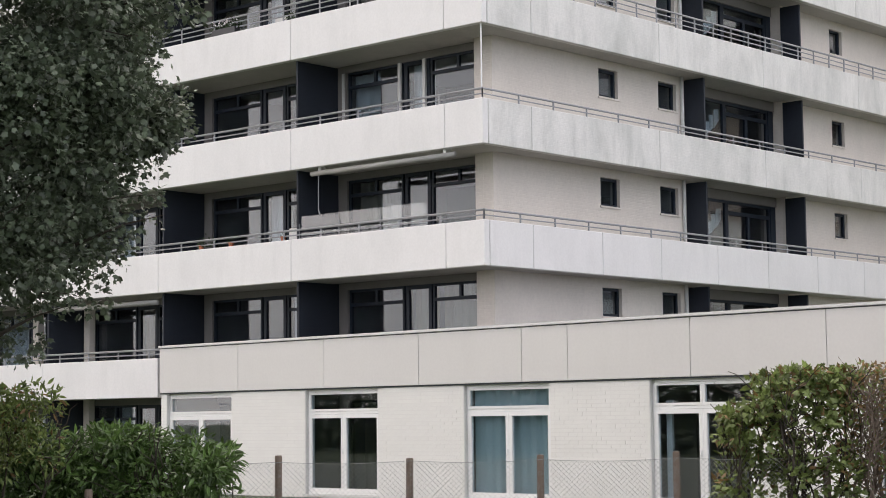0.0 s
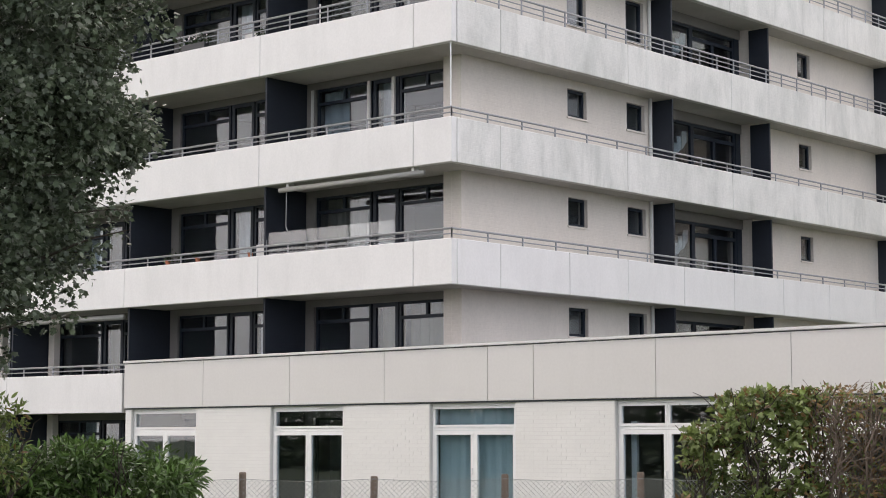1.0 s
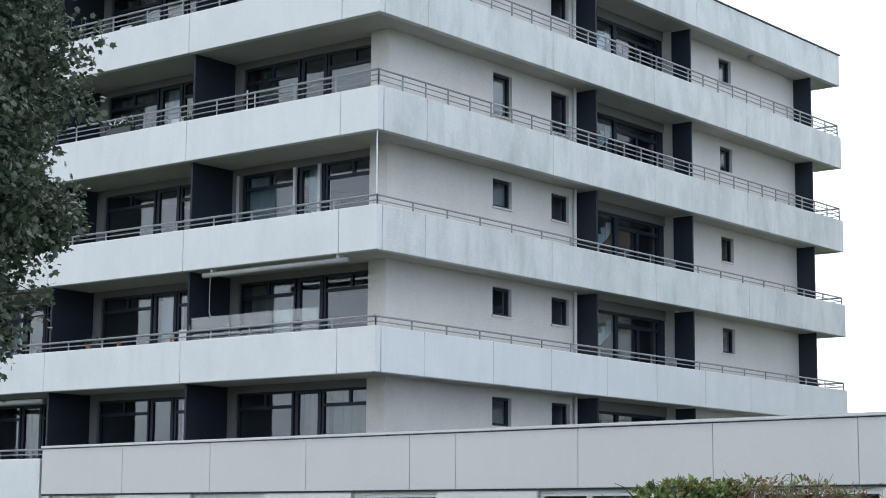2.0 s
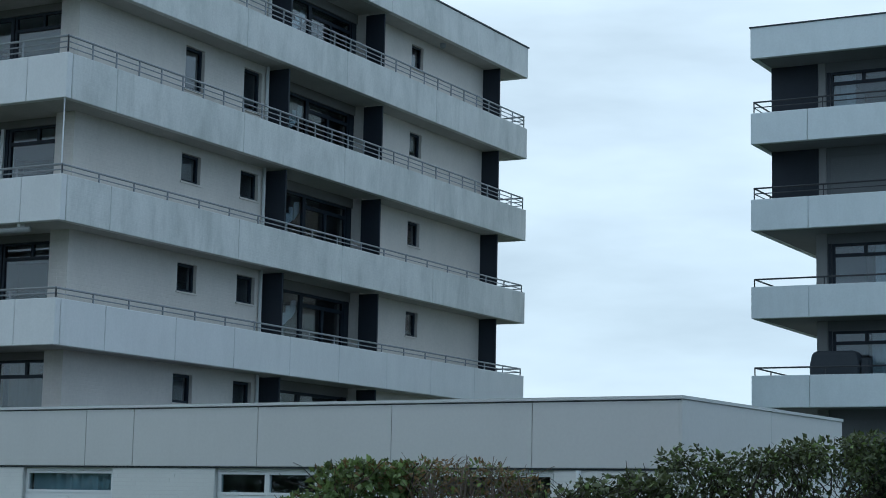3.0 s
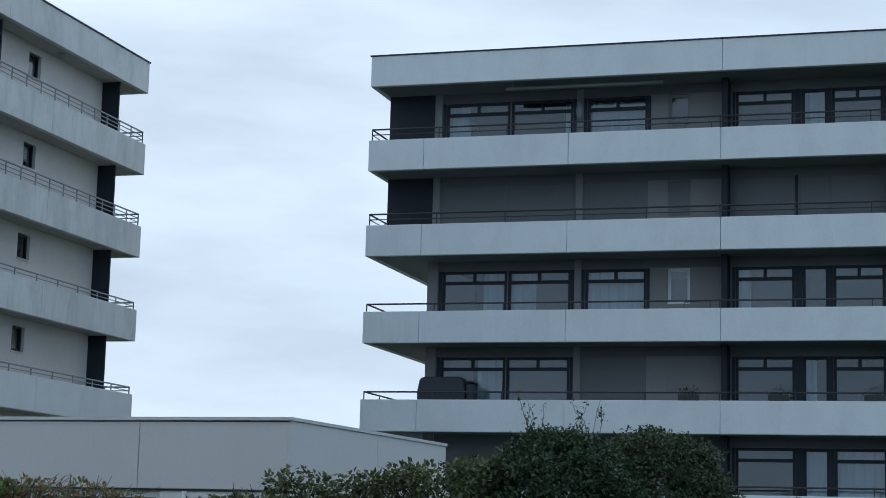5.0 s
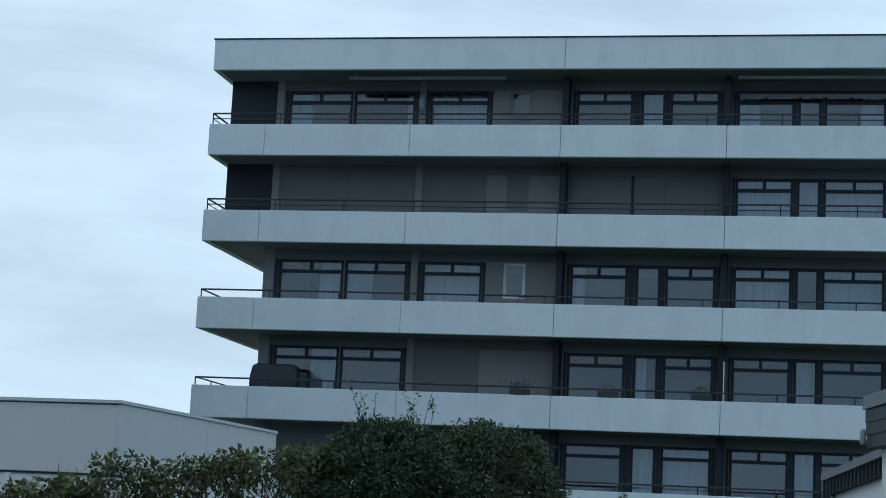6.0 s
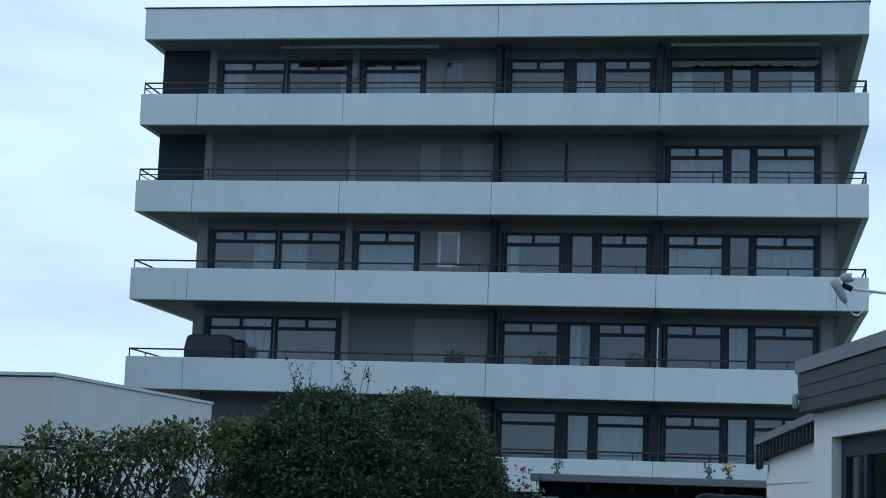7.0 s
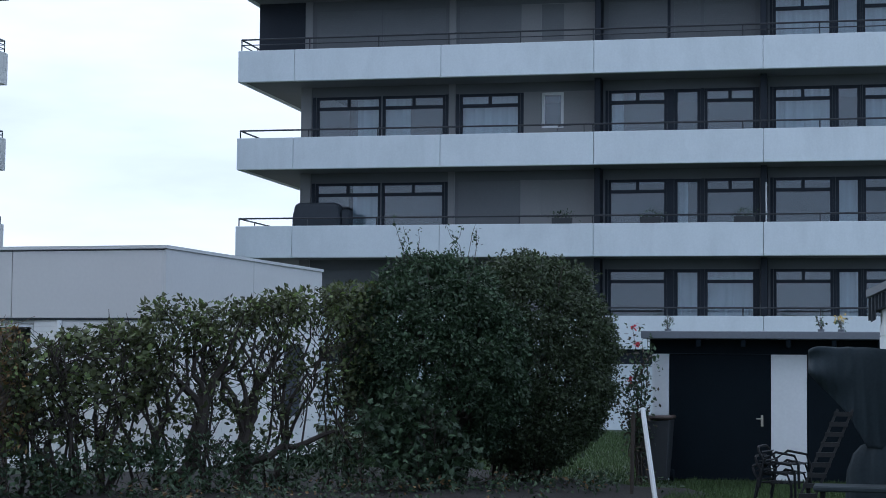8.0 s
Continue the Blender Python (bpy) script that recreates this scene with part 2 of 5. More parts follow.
M_BIN = material("dark_bin_plastic", (0.03, 0.032, 0.035), 0.5, 0.15, 2, 30, 0.05)
M_BIN_LID = material("brown_bin_lid", (0.065, 0.045, 0.035), 0.5, 0.15, 2, 30, 0.05)
M_WHITE_POLE = material("white_pole", (0.75, 0.75, 0.74), 0.5, 0.08, 3, 40, 0.0)
M_TARP = material("grey_cover_fabric", (0.021, 0.031, 0.038), 0.75, 0.18, 2.0, 30, 0.15, bump_distance=0.02, spec=0.25)
M_STEEL_BLACK = material("black_painted_steel", (0.010, 0.011, 0.013), 0.6, 0.15, 4, 60, 0.0, spec=0.2)
M_TABLE = material("grey_table_top", (0.032, 0.042, 0.048), 0.65, 0.2, 2, 30, 0.05, spec=0.25)
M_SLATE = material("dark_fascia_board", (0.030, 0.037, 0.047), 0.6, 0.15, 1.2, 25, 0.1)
M_BUNGALOW = material("bungalow_white_render", (0.66, 0.68, 0.69), 0.8, 0.05, 0.8, 25, 0.2)
M_FLOWER_RED = material("rose_petals", (0.55, 0.03, 0.05), 0.6, 0.2, 8, 40, 0.0, per="island")
M_FLOWER_YELLOW = material("yellow_petals", (0.75, 0.55, 0.12), 0.6, 0.2, 8, 40, 0.0, per="island")
M_BRASS = material("pale_metal_handle", (0.55, 0.50, 0.40), 0.35, 0.1, 10, 80, 0.0, metal=0.7)
M_LAMP = material("grey_lamp_plastic", (0.30, 0.32, 0.34), 0.5, 0.1, 5, 60, 0.0)
M_AWNING = material("awning_cassette", (0.36, 0.35, 0.33), 0.6, 0.1, 2, 40, 0.0)
M_POT = material("terracotta", (0.38, 0.13, 0.07), 0.8, 0.15, 4, 40, 0.1)
M_FLOWER_WHITE = material("white_petals", (0.75, 0.70, 0.70), 0.6, 0.2, 8, 40, 0.0, per="island")
M_ROSE_LEAF = material("reddish_rose_leaves", (0.075, 0.060, 0.035), 0.5, 0.3, 2, 10, 0.0, per="island", per_amount=0.5, translucent=0.2)
M_AWNING_GREY = material("grey_awning_fabric", (0.20, 0.205, 0.205), 0.7, 0.12, 2, 40, 0.0)
M_TIMBER = material("old_timber", (0.019, 0.020, 0.021), 0.85, 0.3, 4, 50, 0.4)


# ---------------------------------------------------------------- mesh helpers
def mesh_data(name, verts, faces, mat, smooth=False):
    me = bpy.data.meshes.new(name)
    me.from_pydata(verts, [], faces)
    me.materials.append(mat)
    if smooth:
        me.polygons.foreach_set("use_smooth", [True] * len(me.polygons))
    me.update()
    return me


QUADS = ((0, 3, 2, 1), (4, 5, 6, 7), (0, 1, 5, 4), (1, 2, 6, 5), (2, 3, 7, 6), (3, 0, 4, 7))


def box_mesh(boxes):
    verts, faces = [], []
    for x0, x1, y0, y1, z0, z1 in boxes:
        k = len(verts)
        verts += [(x0, y0, z0), (x1, y0, z0), (x1, y1, z0), (x0, y1, z0), (x0, y0, z1), (x1, y0, z1), (x1, y1, z1), (x0, y1, z1)]
        faces += [tuple(k + i for i in q) for q in QUADS]
    return verts, faces


def thing(name, label, category, at=(0, 0, 0), group="", kind=""):
    ob = new(name)
    ob.empty_display_size = 0.1
    ob.location = at
    return tagged(ob, label, category, group, kind)


def part(name, geometry, mat, parent=None, label="", smooth=False, bevel=0.0):
    verts, faces = geometry
    me = mesh_data(name, verts, faces, mat, smooth)
    if bevel:
        bm = bmesh.new()
        bm.from_mesh(me)
        bmesh.ops.bevel(bm, geom=bm.edges[:], offset=bevel, segments=1, affect="EDGES")
        bm.to_mesh(me)
        bm.free()
    ob = new(name, me)
    if parent is not None:
        ob.parent = parent
        base = parent
        off = Vector((0, 0, 0))
        while base is not None:
            off += base.location
            base = base.parent
        ob.location = -off
    if label:
        tagged(ob, label)
    return ob


def boxes(name, items, mat, parent=None, label="", bevel=0.0):
    return part(name, box_mesh(items), mat, parent, label, bevel=bevel)


def tube(points, radii, sides=6, closed_ends=True):
    """A tapered tube along a line of points."""
    verts, faces = [], []
    pts = [Vector(p) for p in points]
    for i, p in enumerate(pts):
        d = (pts[min(i + 1, len(pts) - 1)] - pts[max(i - 1, 0)]).normalized()
        a = d.orthogonal().normalized()
        b = d.cross(a)
        r = radii[i] if isinstance(radii, (list, tuple)) else radii
        for k in range(sides):
            w = 2 * math.pi * k / sides
            verts.append(tuple(p + a * math.cos(w) * r + b * math.sin(w) * r))
    for i in range(len(pts) - 1):
        for k in range(sides):
            j = (k + 1) % sides
            faces.append((i * sides + k, i * sides + j, (i + 1) * sides + j, (i + 1) * sides + k))
    if closed_ends:
        faces.append(tuple(range(sides))[::-1])
        faces.append(tuple((len(pts) - 1) * sides + k for k in range(sides)))
    return verts, faces


def joined(geometries):
    verts, faces = [], []
    for v, f in geometries:
        k = len(verts)
        verts += list(v)
        faces += [tuple(k + i for i in q) for q in f]
    return verts, faces


def wall_cells(u0, u1, z0, z1, holes):
    """Rectangles that fill a wall round its openings (u0, u1, z0, z1)."""
    us = sorted({u0, u1, *[min(max(h[i], u0), u1) for h in holes for i in (0, 1)]})
    out = []
    for a, b in zip(us, us[1:]):
        if b - a < 1e-4:
            continue
        mid, z = (a + b) / 2, z0
        for h in sorted([h for h in holes if h[0] < mid < h[1]], key=lambda h: h[2]):
            if h[2] > z + 1e-4:
                out.append((a, b, z, h[2]))
            z = max(z, h[3])
        if z1 > z + 1e-4:
            out.append((a, b, z, z1))
    return out


def facing(axis, at, depth, rects):
    """Boxes for rectangles (u0, u1, z0, z1) in a plane y = at or x = at, going depth behind it."""
    if axis == "y":
        return [(a, b, at, at + depth, c, d) for a, b, c, d in rects]
    return [(at - depth, at, a, b, c, d) for a, b, c, d in rects]


def wall_solid(axis, at, depth, u0, u1, z0, z1, holes):
    """One welded wall with its openings going through it."""
    us = sorted({u0, u1, *[min(max(h[i], u0), u1) for h in holes for i in (0, 1)]})
    zs = sorted({z0, z1, *[min(max(h[i], z0), z1) for h in holes for i in (2, 3)]})
    index, verts, faces = {}, [], []

    def vert(i, j, back):
        key = (i, j, back)
        if key not in index:
            index[key] = len(verts)
            d = depth if back else 0.0
            verts.append((us[i], at + d, zs[j]) if axis == "y" else (at - d, us[i], zs[j]))
        return index[key]

    def full(i, j):
        if not (0 <= i < len(us) - 1 and 0 <= j < len(zs) - 1):
            return False
        u, z = (us[i] + us[i + 1]) / 2, (zs[j] + zs[j + 1]) / 2
        return not any(h[0] < u < h[1] and h[2] < z < h[3] for h in holes)

    for i in range(len(us) - 1):
        for j in range(len(zs) - 1):
            if not full(i, j):
                continue
            a, b, c, d = ((i, j), (i + 1, j), (i + 1, j + 1), (i, j + 1))
            faces.append(tuple(vert(*q, 0) for q in (a, b, c, d)))
            faces.append(tuple(vert(*q, 1) for q in (d, c, b, a)))
            for p, q, nb in ((a, b, (i, j - 1)), (b, c, (i + 1, j)), (c, d, (i, j + 1)), (d, a, (i - 1, j))):
                if not full(*nb):
                    faces.append((vert(*q, 0), vert(*p, 0), vert(*p, 1), vert(*q, 1)))
    return verts, faces


def frame_rects(u0, u1, z0, z1, w):
    return [(u0, u1, z0, z0 + w), (u0, u1, z1 - w, z1), (u0, u0 + w, z0 + w, z1 - w), (u1 - w, u1, z0 + w, z1 - w)]


def curtain(axis, at, u0, u1, z0, z1, mat, parent, waves=9.0, rng=random):
    n = max(6, int((u1 - u0) * 22))
    verts, faces = [], []
    ph = rng.uniform(0, 6)
    for i in range(n + 1):
        u = u0 + (u1 - u0) * i / n
        d = at + 0.035 * math.sin(u * waves * 2 + ph) + 0.02 * math.sin(u * waves * 4.7 + ph)
        for z in (z0, z1):
            verts.append((u, d, z) if axis == "y" else (d, u, z))
    for i in range(n):
        faces.append((2 * i, 2 * i + 2, 2 * i + 3, 2 * i + 1))
    return part("curtain", (verts, faces), mat, parent, smooth=True)


def window(axis, at, u0, u1, z0, z1, parent, mat=None, transom=0.0, split=1, w=0.06, glass=None, drape=None, lights=2, setback=0.06, depth=0.08):
    """A window unit in an opening: frame with panes; transom is the height of the top lights."""
    mat, glass = mat or M_FRAME, glass or M_GLASS
    front = at + setback if axis == "y" else at - setback
    panes = []
    ztop = z1 - w
    if transom:
        zt = z1 - transom
        step = (u1 - u0) / lights
        for i in range(lights):
            a, b = u0 + i * step, u0 + (i + 1) * step
            panes.append((max(a + w * 0.6, u0 + w), min(b - w * 0.6, u1 - w), zt + 0.02, z1 - w))
        ztop = zt - w
    step = (u1 - u0) / split
    for i in range(split):
        a, b = u0 + i * step, u0 + (i + 1) * step
        panes.append((max(a + w * 0.7, u0 + w), min(b - w * 0.7, u1 - w), z0 + w, ztop))
    win = part("window", wall_solid(axis, front, depth, u0, u1, z0, z1, panes), mat, parent)
    mid = front + depth * 0.5 if axis == "y" else front - depth * 0.5
    for r in panes:
        p = part("pane", box_mesh(facing(axis, mid, 0.012, [r])), glass, win)
        p.visible_shadow = False
    if drape:
        m, a, b = drape
        back = front + 0.28 if axis == "y" else front - 0.28
        curtain(axis, back, u0 + (u1 - u0) * a, u0 + (u1 - u0) * b, z0 + 0.05, z1 - 0.05, m, win)
    return win


# ---------------------------------------------------------------- ground
def grid_sheet(x0, x1, y0, y1, n, z=0.0, bumps=0.0):
    verts, faces = [], []
    for j in range(n + 1):
        for i in range(n + 1):
            x, y = x0 + (x1 - x0) * i / n, y0 + (y1 - y0) * j / n
            verts.append((x, y, z + bumps * noise.noise((x * 0.4, y * 0.4, 0))))
    for j in range(n):
        for i in range(n):
            k = j * (n + 1) + i
            faces.append((k, k + 1, k + n + 2, k + n + 1))
    return verts, faces


ground = part("ground", grid_sheet(-1500, 1500, -1500, 1500, 60, -0.02), M_LAWN)
tagged(ground, "mown green lawn reaching into the distance", "lawn", kind="structure")


def strip(c, d, e, s0, s1, a0, a1, n):
    """An uneven sheet of soil along a line through c in the direction d, from a0 to a1 across it."""
    verts, faces = [], []
    for i in range(n + 1):
        for j in range(9):
            q, r = s0 + (s1 - s0) * i / n, a0 + (a1 - a0) * j / 8
            q2, r2 = q, r + 0.15 * noise.noise((q * 1.3, j, 0)) * (j in (0, 8))
            verts.append((c[0] + d[0] * q2 + e[0] * r2, c[1] + d[1] * q2 + e[1] * r2, (0.03 if 0 < j < 8 else -0.03) + 0.05 * noise.noise((q, r, 3))))
    for i in range(n):
        for j in range(8):
            k = i * 9 + j
            faces.append((k, k + 9, k + 10, k + 1))
    return verts, faces


C42, S42 = math.cos(radians(42)), math.sin(radians(42))
bed = part("soil_bed", strip((-24 * S42, 24 * C42), (C42, S42), (-S42, C42), -8.0, 16.2, -3.5, 5.5, 60), M_SOIL)
tagged(bed, "bare brown soil under the hedge", "soil", kind="structure")

# ---------------------------------------------------------------- apartment building beside the low wing
H = 2.75
rng = random.Random(7)


def rail(parent, a, b, z, bars, spacing, mat, top=0.3, r=0.022):
    """A balcony rail on a parapet from a to b; bars are its heights over z."""
    a, b = Vector((*a, z)), Vector((*b, z))
    n = max(1, round((b - a).length / spacing))
    body = part("railing", tube([a + Vector((0, 0, top)), b + Vector((0, 0, top))], r * 1.25), mat, parent)
    for h in bars:
        part("rail_bar", tube([a + Vector((0, 0, h)), b + Vector((0, 0, h))], r * 0.75), mat, body)
    for i in range(n + 1):
        p = a.lerp(b, i / n)
        part("rail_post", tube([p - Vector((0, 0, 0.05)), p + Vector((0, 0, top))], r), mat, body)
    return body


def parapet_run(parent, axis, at, cuts, z0, z1, mat, thick=0.18, outward=-1):
    """Parapet slabs between the cuts with open joints."""
    for a, b in zip(cuts, cuts[1:]):
        lo, hi = (at, at + thick) if outward < 0 else (at - thick, at)
        g = 0.007
        bx = (a + g, b - g, lo, hi, z0, z1) if axis == "y" else (lo, hi, a + g, b - g, z0, z1)
        boxes("parapet_panel", [bx], mat, parent, bevel=0.012)


def stepped_sheet(x, z):
    """A white sheet cut in steps behind the loggia glass, with a loose corner beside it."""
    edge = ((41.72, 1.28, 1.62), (41.95, 1.36, 1.66), (41.96, 1.36, 1.85), (42.16, 1.50, 1.87), (42.17, 1.50, 2.02), (42.44, 1.75, 2.05))
    verts, faces = [], []
    for i, (u, lo, hi) in enumerate(edge):
        d = 0.025 * math.sin(i * 1.9)
        verts += [(x + d, u, z + lo), (x + d, u, z + hi)]
    for i in range(len(edge) - 1):
        faces.append((2 * i, 2 * i + 2, 2 * i + 3, 2 * i + 1))
    k = len(verts)
    verts += [(x, 42.62, z + 1.95), (x, 42.84, z + 2.08), (x + 0.02, 42.66, z + 2.24)]
    faces.append((k, k + 1, k + 2))
    return verts, faces


AX, AY0, AY1 = -26.57, 30.90, 54.06
AWX, AWY, AWE = -27.40, 32.50, 52.40          # wall planes of the right side, of the front, and its far end
AL = -58.0
block_a = thing("apartment_building", "white concrete apartment block with long continuous balconies and dark glazing", "building", (-40, 42, 0))
za = [0.0] + [2.44 + H * k for k in range(6)]   # undersides of the balcony bands 1 to 5 and of the roof edge
CUT_X = [AL, -53.4, -48.2, -43.0, -37.95, -32.85, -27.74, AX]
CUT_Y = {1: [AY0 + 0.19, 54.06], 2: [AY0 + 0.19, 32.62, 35.25, 37.67, 40.2, 42.63, 45.2, 47.8, 50.6, AY1],
         3: [AY0 + 0.19, 32.62, 37.7, 42.63, 47.8, AY1], 4: [AY0 + 0.19, 32.65, 37.76, 42.63, 47.8, AY1],
         5: [AY0 + 0.19, 32.65, 37.76, 42.63, 47.8, AY1], 6: [AY0 + 0.19, 37.7, 45.0, AY1]}
for k in range(1, 7):
    z0, z1 = za[k], za[k] + 1.03
    m_front, m_side = M_BAND, (M_BAND if k == 2 else M_BAND_WORN)
    parapet_run(block_a, "y", AY0, CUT_X if k > 1 else CUT_X[:5], z0, z1, m_front)
    if k > 1:
        parapet_run(block_a, "x", AX, CUT_Y[k], z0, z1, m_side, outward=1)
        parapet_run(block_a, "y", AY1 - 0.18, [-34.0, AX - 0.19], z0, z1, m_side)
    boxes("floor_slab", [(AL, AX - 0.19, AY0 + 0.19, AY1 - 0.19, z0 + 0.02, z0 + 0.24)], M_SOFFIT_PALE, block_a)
    if k < 6:
        three = k >= 4
        top, bars = (0.40, (0.27, 0.14)) if three else (0.23, (0.11,))
        rail(block_a, (AL, AY0 + 0.09), (AX - 0.09, AY0 + 0.09), z1, bars, 1.3, M_RAIL, top)
        if k > 1:
            rail(block_a, (AX - 0.09, AY0 + 0.09), (AX - 0.09, AY1 - 0.09), z1, bars, 0.86 if three else 1.25, M_RAIL, top)
            rail(block_a, (AX - 0.09, AY1 - 0.09), (-31.0, AY1 - 0.09), z1, bars, 0.8, M_RAIL, top)
boxes("roof", [(AL, AX - 0.19, AY0 + 0.19, AY1 - 0.19, za[6] + 0.80, za[6] + 0.95)], M_ASPHALT_ROOF, block_a)
boxes("roof_capping", [(AL, AX + 0.03, AY0 - 0.03, AY0 + 0.2, za[6] + 1.034, za[6] + 1.075), (AX - 0.2, AX + 0.03, AY0 + 0.2, AY1 + 0.03, za[6] + 1.034, za[6] + 1.075)], M_SLATE, block_a)

for k in range(0, 6):
    zf = za[k] + 0.24 if k else -0.02
    zc = za[k + 1] + 0.02
    # front with three bays of glazing and dark boards between the balconies
    holes = []
    ztop = zc - 0.18
    for b0 in (-27.9, -33.05, -38.2, -43.3, -48.5):
        holes.append((b0 - 4.6, b0, zf + 0.02, ztop))
    part("wall", wall_solid("y", AWY, 0.3, AL, AWX - 0.56, zf, zc, holes), M_A_FRONT, block_a)
    drapes = [None, (M_CURTAIN, 0.0, 0.45), (M_CURTAIN, 0.5, 1.0), (M_CURTAIN_BEIGE, 0.1, 0.8), None, (M_CURTAIN, 0.05, 0.95)]
    for i, b0 in enumerate((-27.9, -33.05, -38.2, -43.3, -48.5)):
        flip = i % 2 == 1
        spans = ((0.0, 1.76, "w"), (1.80, 2.64, "d"), (2.70, 4.58, "w")) if not flip else ((0.0, 1.7, "w"), (1.75, 2.6, "d"), (2.66, 4.58, "w"))
        for a, b, kind in spans:
            u0, u1 = b0 - b, b0 - a
            d = drapes[rng.randrange(6)]
            if kind == "w":
                window("y", AWY, u0, u1, zf + 0.02, ztop, block_a, transom=0.36, lights=2, drape=d)
            else:
                window("y", AWY, u0, u1, zf + 0.02, ztop, block_a, w=0.1, drape=(M_CURTAIN_BEIGE if k == 1 else M_CURTAIN, 0.05, 0.95) if (i + k) % 2 else None)
    if k < 2:
        for xc in (-42.84, -45.3):
            boxes("column", [(xc - 0.13, xc + 0.13, AWY - 0.22, AWY - 0.01, zf + 0.004, zc - 0.004)], M_WALL, block_a, bevel=0.01)
    if k == 3:
        for xc in (-32.60, -30.65, -29.83):
            boxes("window_post", [(xc - 0.045, xc + 0.045, AWY - 0.01, AWY + 0.05, zf + 0.02, ztop)], M_CAP, block_a)
    for xp in (-32.82, -37.98, -43.05, -48.2):
        boxes("privacy_board", [(xp - 0.03, xp + 0.03, AY0 + 0.2, AWY - 0.005, zf + 0.02, zc - 0.02)], M_PANEL, block_a)
    # side with small windows and a recessed loggia between two boards
    sh = [(36.30, 37.10), (38.85, 39.66), (47.65, 48.38)]
    zs = (zc - 0.93, zc - 0.22) if k != 4 else (zc - 1.32, zc - 0.22)
    sz = [zs, zs, (zc - 0.98, zc - 0.24)]
    side = [(u0, u1, a, b) for (u0, u1), (a, b) in zip(sh, sz)]
    part("wall", wall_solid("x", AWX, 0.3, 32.20, 40.02, zf, zc, side[:2]), M_WALL, block_a)
    part("wall", wall_solid("x", AWX, 0.3, 44.98, AWE, zf, zc, side[2:]), M_WALL, block_a)
    boxes("wall", [(AWX - 0.55, AWX - 0.302, 32.20, 32.50, zf, zc)], M_WALL, block_a)
    for j, (u0, u1, a, b) in enumerate(side):
        win = window("x", AWX, u0, u1, a, b, block_a, w=0.07, setback=0.10)
        boxes("window_sill", [(AWX - 0.12, AWX + 0.035, u0 - 0.04, u1 + 0.04, a - 0.05, a - 0.004)], M_WALL, win)
    for ya, yb in ((39.82, 40.02), (44.98, 45.2)):
        boxes("loggia_wall", [(AWX - 0.75, AWX - 0.302, ya, yb, zf, zc)], M_WALL, block_a)
    lo = zc - 0.27
    # dark taupe puts the balcony's shade into the lintel's colour
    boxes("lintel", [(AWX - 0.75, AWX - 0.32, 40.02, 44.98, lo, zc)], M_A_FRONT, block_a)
    window("x", AWX - 0.32, 40.06, 42.5, zf + 0.02, lo, block_a, w=0.07)
    window("x", AWX - 0.32, 42.5, 44.72, zf + 0.02, lo, block_a, transom=0.30, lights=1, split=2, w=0.08)
    boxes("window_post", [(AWX - 0.46, AWX - 0.36, 44.724, 44.975, zf + 0.02, lo)], M_FRAME, block_a)
    if k >= 2:
        part("stepped_white_sheet", stepped_sheet(AWX - 0.52, zf), M_CURTAIN, block_a, "white stepped sheet behind the loggia glass")
    for yp in (40.05, 44.95):
        boxes("privacy_board", [(AWX + 0.005, AX - 0.2, yp - 0.03, yp + 0.03, zf + 0.02, zc - 0.06)], M_PANEL, block_a)
    boxes("privacy_board", [(AWX - 0.3, AX - 0.22, AWE + 0.005, AWE + 0.06, zf + 0.02, zc - 0.02)], M_PANEL, block_a)
    # rooms behind
    boxes("room_wall", [(AL, AWX - 3.6, 36.6, 36.7, zf, zc), (AWX - 3.6, AWX - 3.5, 36.6, AWE, zf, zc), (AWX - 3.5, AWX - 0.31, 36.0, 36.1, zf, zc), (AWX - 3.5, AWX - 0.31, 46.4, 46.5, zf, zc),
                        (AL, AWX - 0.31, AWE - 0.3, AWE, zf, zc)] + [(b0 - 0.05, b0 + 0.05, AWY + 0.32, 36.55, zf, zc) for b0 in (-32.8, -37.95, -43.05, -48.2)], M_ROOM, block_a)
    if k:
        part("drain_pipe", tube([(AWX + 0.06, 39.84, zf), (AWX + 0.06, 39.84, zc)], 0.05, 8), M_CAP, block_a)
boxes("end_wall", [(AL - 0.3, AL, AY0 + 0.2, AY1 - 0.2, 0, za[6] + 1.0)], M_WALL, block_a)

# things on the balconies of that block
awn = thing("awning", "rolled-up awning in a pale cassette under a balcony", "awning", (-29.7, 31.3, 7.8))
part("cassette", tube([(-32.25, 31.05, 7.80), (-27.55, 31.05, 7.80)], 0.065, 10), M_AWNING, awn, smooth=True)
part("crank_rod", tube([(-32.05, 31.08, 7.75), (-32.10, 31.12, 6.9), (-32.0, 31.1, 6.75)], 0.011), M_RAIL, awn)
for xb in (-32.0, -27.9):
    boxes("bracket", [(xb, xb + 0.08, 31.02, 31.2, 7.82, 7.96)], M_CAP, awn)
aw2 = thing("awning", "rolled-up awning with a pale front rail under a balcony", "awning", (-41, 31.3, 5.0))
part("cassette", tube([(-43.4, 31.2, 4.98), (-38.3, 31.2, 4.98)], 0.07, 10), M_AWNING, aw2, smooth=True)
screen = thing("glass_windscreen", "clear glass windscreen above the balcony parapet", "windscreen", (-30.5, 31.0, 6.2))
for a, b in zip((-32.80, -31.4, -30.0), (-31.41, -30.01, -28.55)):
    p = boxes("glass_pane", [(a, b - 0.02, 31.15, 31.162, 6.1, 6.80)], M_CLEAR, screen)
    p.visible_shadow = False
    part("clamp_post", tube([(a, 31.13, 6.0), (a, 31.13, 6.62)], 0.018), M_RAIL, screen)
